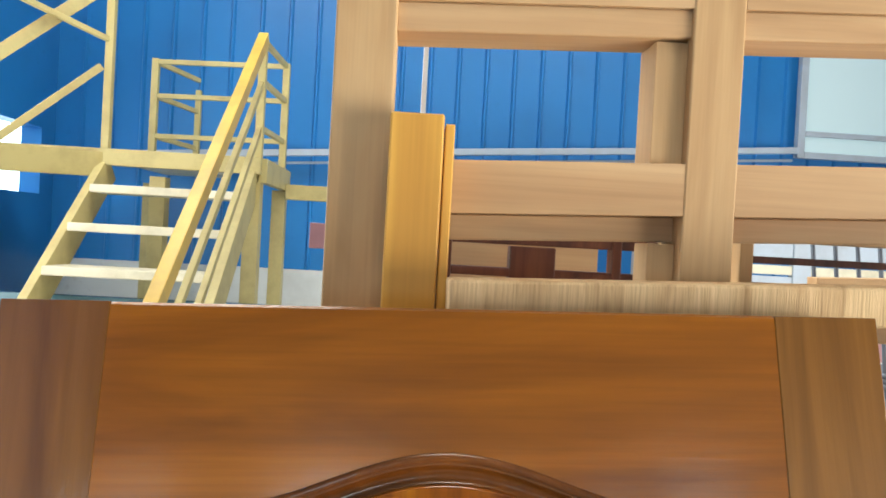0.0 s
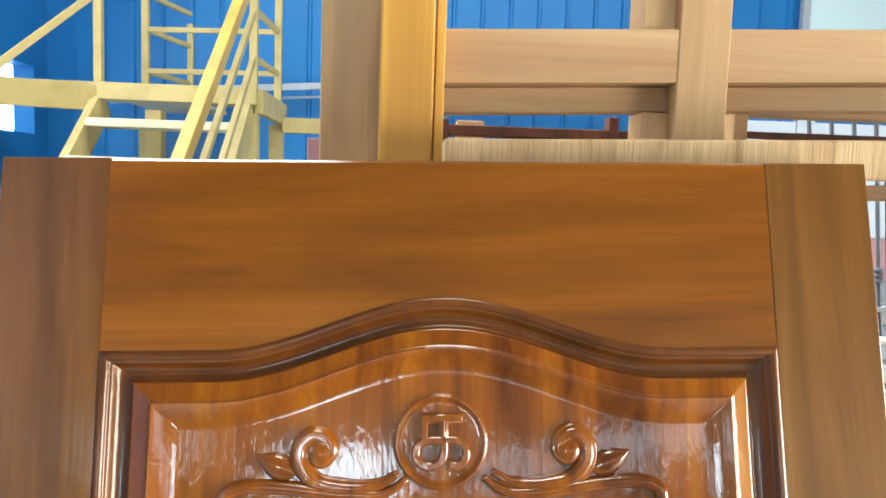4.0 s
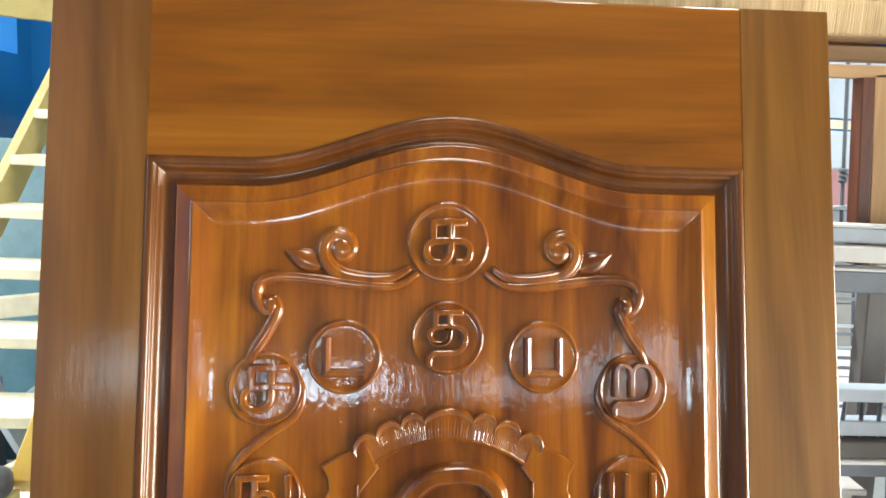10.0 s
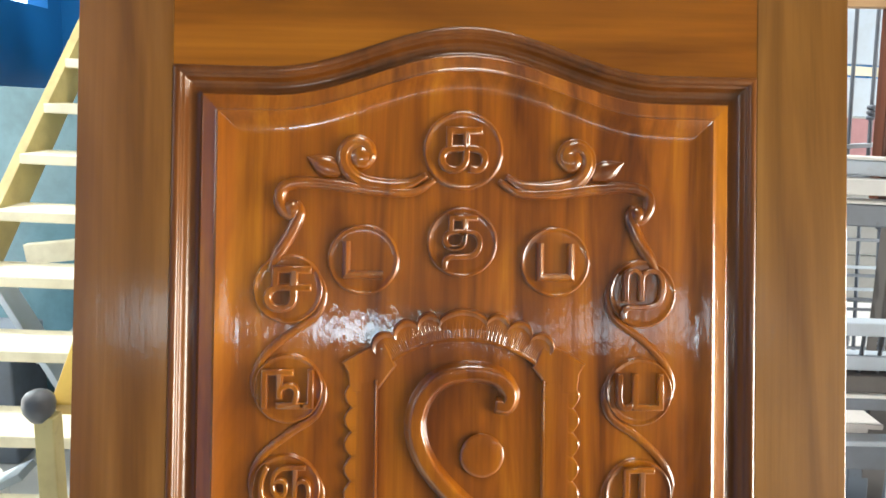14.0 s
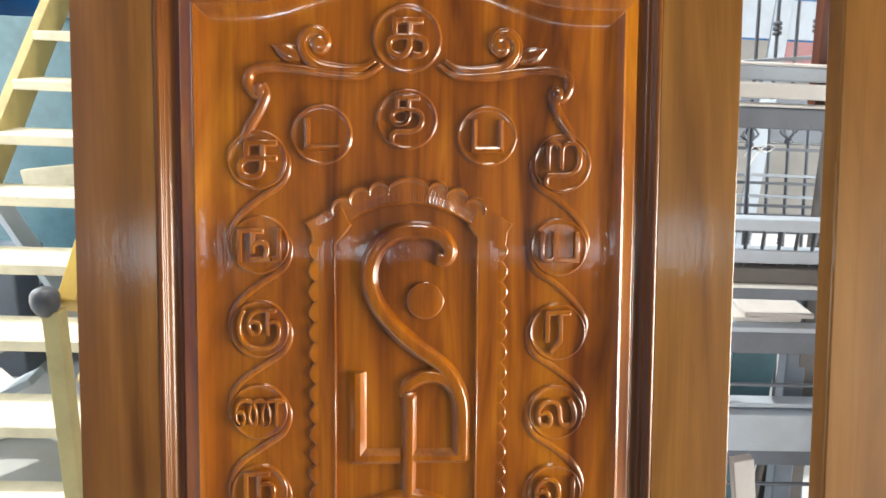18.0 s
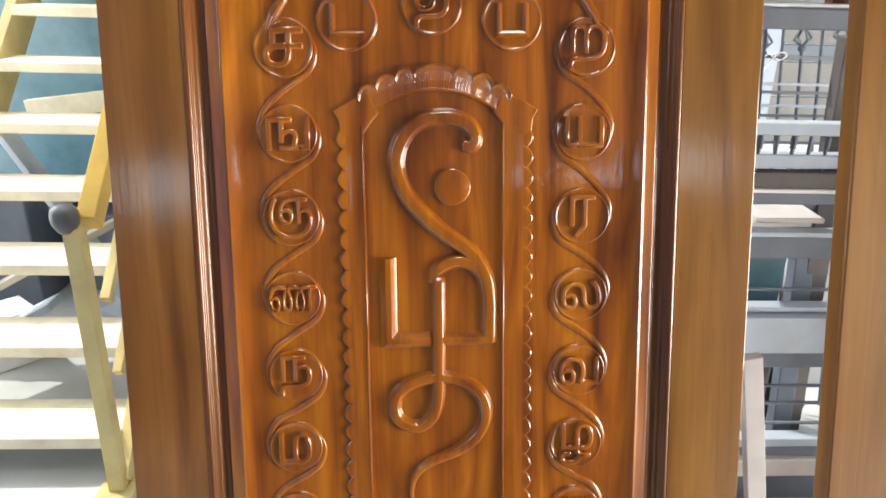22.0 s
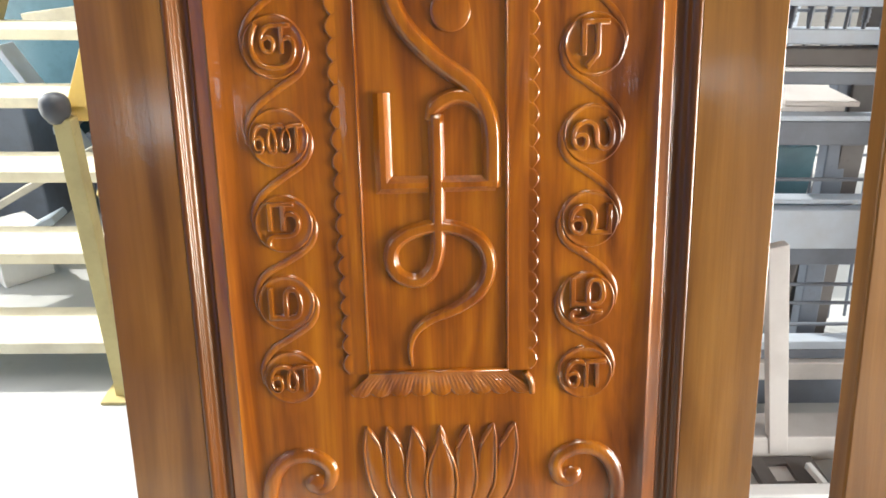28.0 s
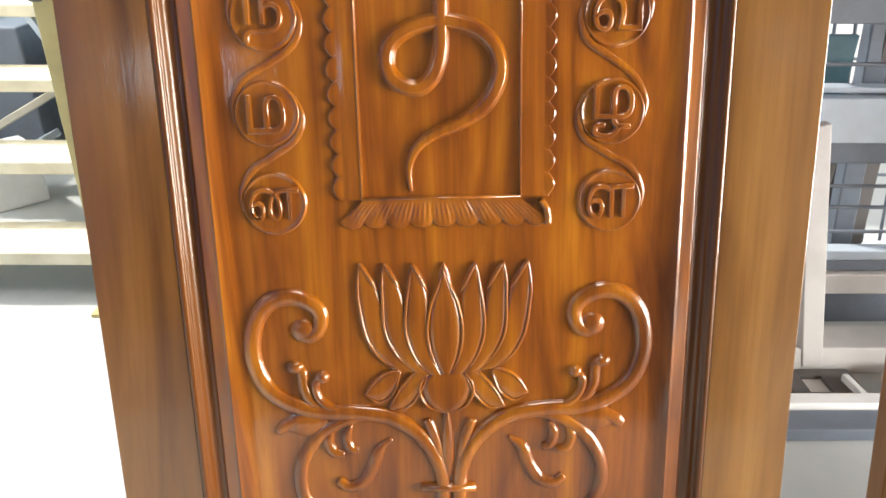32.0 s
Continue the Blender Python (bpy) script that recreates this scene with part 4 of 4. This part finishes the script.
part("jamb_lining", box(0.243, 0.2832, Y1 + 0.030, Y1 + 0.09, 1.70, 2.110, 0.001), M_RAW, frame_a)
solid("white_batten", box(-0.100, -0.091, 0.95, 0.975, 0, 2.75, 0.001), M_CHALK, "thin white batten standing among timber frames", "batten")
plank = solid("upright_plank", box(-0.143, -0.070, 0.612, 0.655, 0, 2.267, 0.003), M_GOLD, "yellow planed timber plank standing behind the door", "plank")
plank = solid("upright_plank", box(-0.068, -0.055, 0.618, 0.656, 0, 2.255, 0.002), M_GOLD, "narrow yellow planed timber board on edge", "plank")
head = thing("sawn_door_frame", "rough-sawn timber door frame standing close behind the carved door", "door frame")
part("head", bar((-0.057, 0.565, 2.024), (1.75, 0.565, 2.082), 0.07, 0.052, 0.004), M_SAWN, head)
part("lining", bar((0.0, 0.60, 1.985), (1.70, 0.60, 2.034), 0.03, 0.022, 0.002), M_RAW_X, head, "pale inner lining")
part("post", box(-0.055, 0.02, 0.53, 0.60, 0, 1.975, 0.003), M_SAWN, head)
part("post", box(1.62, 1.70, 0.53, 0.60, 0, 2.02, 0.003), M_SAWN, head)

# dark stored timber seen through the lower openings
rack = thing("red_timber_window", "dark red-brown timber window frame stored upright behind", "window frame")
for z0, z1 in ((2.096, 2.118), (2.030, 2.048), (1.60, 1.68)):
    part("rail", box(-0.02, 0.42, 1.10, 1.14, z0, z1, 0.003), M_DARK, rack)
for x0, x1, z1 in ((0.10, 0.195, 2.094), (-0.06, -0.02, 2.13), (0.42, 0.46, 2.13), (0.312, 0.333, 2.145)):
    part("post", box(x0, x1, 1.098, 1.138, 0, z1, 0.003), M_DARK, rack)
pale = thing("pink_timber_window", "pale pinkish timber window frame standing behind", "window frame")
for x0, x1 in ((0.437, 0.461), (1.50, 1.53)):
    part("post", box(x0, x1, 0.80, 0.85, 0, 2.16, 0.003), M_RAW, pale)
part("rail", box(0.461, 1.50, 0.803, 0.847, 2.125, 2.158, 0.003), M_RAW_X, pale)
for z in (2.094, 2.050):
    part("bar", box(0.461, 1.50, 0.815, 0.83, z - 0.006, z + 0.006, 0.002), M_DARK, pale)
for n, (x0, x1, z1, mat) in enumerate(((0.02, 0.09, 2.16, M_RAW), (0.24, 0.29, 2.12, M_RAW), (0.56, 0.66, 2.20, M_GREY), (0.70, 0.76, 2.17, M_CHALK))):
    solid("stored_post", box(x0, x1, 1.45 + 0.12 * n, 1.50 + 0.12 * n, 0, z1, 0.004), mat, "rough timber post stored upright among frames", "post", group="posts stored behind the frames")
solid("plywood_sheet", box(-0.04, 0.34, 1.305, 1.320, 0, 2.105, 0.002), M_RAW_X, "pale plywood sheet stored upright behind timber frames", "sheet")
solid("timber_offcut", box(-0.42, -0.32, 1.90, 1.96, 2.05, 2.13, 0.004), M_PINK, "short pink-brown timber offcut", "offcut")

# ---------------------------------------------------------------- steel grilles and boards in the gap
GY = 1.10


def rail_bar(name, z0, z1, material, label, x0=0.55, x1=2.0, y=GY, d=0.05, parent=None):
    return part(name, box(x0, x1, y, y + d, z0, z1, 0.004), material, parent, label)


grille = thing("grille_frame", "grey primed steel window frame stacked upright behind the doors", "window frame")
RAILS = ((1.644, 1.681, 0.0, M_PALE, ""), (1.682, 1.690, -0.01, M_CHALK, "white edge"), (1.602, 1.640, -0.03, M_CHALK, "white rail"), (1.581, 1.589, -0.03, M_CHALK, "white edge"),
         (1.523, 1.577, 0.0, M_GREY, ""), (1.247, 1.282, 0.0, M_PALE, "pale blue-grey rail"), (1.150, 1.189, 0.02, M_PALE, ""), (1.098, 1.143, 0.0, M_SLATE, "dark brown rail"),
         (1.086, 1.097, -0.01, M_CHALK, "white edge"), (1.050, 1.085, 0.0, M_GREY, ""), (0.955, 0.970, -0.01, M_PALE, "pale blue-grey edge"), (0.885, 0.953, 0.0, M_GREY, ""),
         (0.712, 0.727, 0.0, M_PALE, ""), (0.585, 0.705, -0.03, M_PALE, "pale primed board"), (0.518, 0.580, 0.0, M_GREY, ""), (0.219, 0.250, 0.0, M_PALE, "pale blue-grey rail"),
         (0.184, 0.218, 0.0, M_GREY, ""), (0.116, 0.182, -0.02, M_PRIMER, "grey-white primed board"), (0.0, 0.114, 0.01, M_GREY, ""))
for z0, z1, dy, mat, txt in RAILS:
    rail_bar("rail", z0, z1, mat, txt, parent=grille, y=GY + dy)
for z in (0.785, 0.45, 0.386, 0.31):
    rail_bar("bar", z - 0.005, z + 0.005, M_GREY, "", parent=grille, d=0.012)
for x in (0.60, 1.98):
    part("stile", box(x - 0.03, x + 0.03, GY + 0.003, GY + 0.045, 0, 1.64, 0.003), M_GREY, grille)
COLLAR = [(0.007, -0.035), (0.014, -0.03), (0.010, -0.02), (0.015, -0.008), (0.010, 0.0), (0.015, 0.008), (0.010, 0.02), (0.014, 0.03), (0.007, 0.035)]
for k in range(16):
    x = 0.75 + 0.0480 * k
    b = part("baluster", rod((x, GY + 0.03, 1.14), (x, GY + 0.03, 1.25), 0.0055, 8), M_GREY, grille)
    if k % 2:
        part("collar", lathe([(r * 0.7, z * 0.6) for r, z in COLLAR], 12), M_GREY, b, "", True, pose(x, GY + 0.03, 1.225))
# pale timber lining fixed over the top rail
part("upper_rail", bar((0.80, GY + 0.10, 2.045), (1.90, GY + 0.10, 2.085), 0.04, 0.030, 0.002), M_RAW_X, grille, "pale pinkish timber rail")
for a, b, w, mat, txt in (((1.060, GY + 0.10, 1.58), (1.012, GY + 0.10, 2.04), 0.034, M_DARK, "dark timber post"), ((1.108, GY + 0.10, 1.58), (1.052, GY + 0.10, 2.05), 0.055, M_RAW, "pale pinkish timber post"), ((1.30, GY + 0.10, 1.58), (1.25, GY + 0.10, 2.05), 0.06, M_RAW, "pale pinkish timber post")):
    part("upper_post", bar(a, b, w, 0.04, 0.003, (0, 1, 0)), mat, grille, txt)

LEANING = pose(1.29, 1.60, 0, 0, -7.4, 0)
gate = thing("ornamental_grille", "dark wrought-iron grille with finials standing behind", "grille", LEANING)
for k in range(-4, 12):
    x = 0.066 * k + 0.05
    tall = k % 2 != 0
    b = part("upright", rod((x, 0, 0.0), (x, 0, 1.43 if tall else 1.50), 0.006, 8), M_GREY, gate)
    if tall:
        part("knob", lathe([(0.006, -0.010), (0.013, -0.006), (0.013, 0.004), (0.006, 0.010)], 12), M_GREY, b, "", True, pose(x, 0, 1.43))
        part("knob", lathe([(0.002, -0.008), (0.011, -0.003), (0.011, 0.003), (0.002, 0.010)], 12), M_GREY, b, "", True, pose(x, 0, 1.503))
        for s in range(4):
            ca, sa = math.cos(s * math.pi / 2), math.sin(s * math.pi / 2)
            arm = rod((x, 0, 1.436), (x + 0.030 * ca, 0.030 * sa, 1.462), 0.004, 6)
            rod((x + 0.030 * ca, 0.030 * sa, 1.462), (x + 0.004 * ca, 0.004 * sa, 1.500), 0.004, 6, arm)
            part("basket_bar", arm, M_GREY, b)
level = LEANING.inverted()
for z in (0.30, 0.70, 1.05, 1.12, 1.18, 1.213, 1.246, 1.291, 1.318, 1.406):
    part("crossbar", bar(level @ Vector((0.92, 1.589, z)), level @ Vector((1.96, 1.589, z)), 0.006, 0.010, 0.001), M_PALE if z in (1.246, 1.318) else M_GREY, gate)
bow = thing("ribbon_bow", "thin white ribbon bow tied on a wrought-iron grille", "ribbon", pose(1.117, 1.575, 1.403))
for strand in ([(0, 0), (0.016, 0.016), (0.036, 0.018), (0.045, 0.008), (0.026, -0.006), (0, 0)], [(0, 0), (-0.016, 0.012), (-0.034, 0.004), (-0.054, -0.020)], [(0, 0), (-0.022, -0.028), (-0.033, -0.070), (-0.024, -0.125)]):
    line = [Vector((p.x, 0.004 * math.sin(40 * p.x), p.y)) for p in spline(strand, 5)]
    bm = bmesh.new()
    for a, b in zip(line, line[1:]):
        bar(a, b, 0.003, 0.007, 0.0, (0, -1, 0.3), bm)
    part("ribbon", bm, M_CHALK, bow)
upper = thing("ornamental_grille", "tall dark wrought-iron balustrade panel with turned collars", "grille", pose(1.14, 1.42, 0, 0, -6.0, 0))
for k in range(18):
    x = 0.0595 * k + 0.012
    b = part("upright", rod((x, 0, 0.0 if k in (0, 17) else 1.58), (x, 0, 2.30), 0.0055, 8), M_GREY, upper)
    if k % 2:
        for dz in (-0.014, 0.0, 0.014):
            part("collar", lathe([(0.006, -0.007), (0.0125, -0.004), (0.0125, 0.004), (0.006, 0.007)], 12), M_GREY, b, "", True, pose(x, 0, 1.785 + dz))
for z in (1.59, 1.695, 2.28):
    part("crossbar", box(-0.03, 1.05, -0.01, 0.01, z - 0.006, z + 0.006, 0.001), M_PALE, upper)

shutter = thing("painted_shutter", "tall painted shutter with pink panels and blue panes", "shutter")
for x in (1.3, 1.98, 2.72):
    part("stile", box(x, x + 0.10, 3.36, 3.41, 0, 2.5, 0.004), M_PALE, shutter)
for x0, x1, warm in ((1.40, 1.98, M_MID), (2.08, 2.72, M_PINK)):
    # the two lowest panels are white to stand in for sunlit floor
    for z0, z1, mat, txt in ((0.0, 0.55, M_CHALK, "panel whitened like the sunlit floor beyond"), (0.56, 0.72, M_CHALK, "panel whitened like the sunlit floor beyond"), (0.73, 1.0, M_MID, "beige-grey panel"), (1.01, 1.20, M_MID, "beige-grey panel"), (1.21, 1.30, M_GREY, "grey panel"), (1.31, 1.42, M_MID, "beige-grey panel"), (1.43, 1.55, M_GREY, "grey rail"), (1.56, 1.78, warm, "painted panel"), (1.79, 2.0, M_PALE, "pale pane"), (2.01, 2.06, M_TREAD, "beige rail"), (2.07, 2.4, M_PALE, "pale pane")):
        part("panel", box(x0, x1, 3.37, 3.40, z0, z1, 0.003), mat, shutter, txt)
for x0, y0, z0, turn in ((0.90, 1.130, 0.9705, 2.0), (0.93, 1.135, 0.9860, -3.0)):
    solid("white_plank", box(0, 0.20, 0, 0.22, 0, 0.014, 0.002), M_PRIMER, "short white plank lying across grille rails", "plank", pose(x0, y0, z0, 0, 0, turn), group="white planks on the rails")
solid("teal_panel", box(0.99, 1.131, 1.27, 1.29, 0.0, 0.83, 0.003), M_TEAL, "teal glazed panel standing behind grilles", "panel")
solid("leaning_beam", bar((1.285, 1.33, 0.0), (1.19, 1.33, 1.10), 0.066, 0.05, 0.004, (0, 1, 0)), M_GREY, "grey steel beam leaning upright behind the frame", "beam")
solid("leaning_beam", bar((1.235, 1.40, 0.0), (1.255, 1.40, 0.98), 0.03, 0.05, 0.004, (0, 1, 0)), M_SLATE, "dark brown timber beam leaning upright", "beam")
solid("leaning_beam", bar((1.33, 1.36, 0.0), (1.20, 1.30, 1.50), 0.075, 0.05, 0.004, (0, 1, 0)), M_SLATE, "dark brown timber beam leaning upright", "beam")
solid("pale_board", bar((0.842, 0.86, 0.70), (0.990, 0.86, 0.03), 0.055, 0.03, 0.003, (0, 1, 0)), M_PRIMER, "pale primed board leaning upright", "board")
solid("loose_beam", box(0.55, 1.75, 0.848, 0.96, 0.0, 0.085, 0.004), M_PRIMER, "grey-white primed beam lying on the floor", "beam")
solid("loose_beam", box(0.58, 1.70, 0.660, 0.704, 0.0, 0.05, 0.004), M_CHALK, "white-primed rail lying on the floor", "beam")
# dark bar added as the shaded front of the white rail behind it
solid("loose_beam", box(0.60, 1.65, 0.583, 0.656, 0.0, 0.035, 0.004), M_GREY, "dark grey bar for the shaded front face of the white rail", "beam")
solid("white_offcut", bar((1.047, 0.790, 0.034), (1.056, 0.709, 0.034), 0.016, 0.020, 0.002), M_CHALK, "short white offcut lying on a dark frame", "offcut")
tray = thing("timber_tray", "small dark timber frame with a pale board lying on the floor", "frame")
for x0, x1, y0, y1 in ((0.895, 0.940, 0.712, 0.840), (1.000, 1.085, 0.712, 0.840), (0.940, 1.000, 0.712, 0.742), (0.940, 1.000, 0.810, 0.840)):
    part("rail", box(x0, x1, y0, y1, 0.0, 0.022, 0.002), M_SLATE, tray)
part("board", box(0.941, 0.999, 0.743, 0.809, 0.0, 0.012, 0.001), M_PRIMER, tray, "pale primed board")
solid("timber_block", box(1.16, 1.26, 0.720, 0.810, 0.0, 0.045, 0.004), M_BEAM, "small cream timber block on the floor", "block")
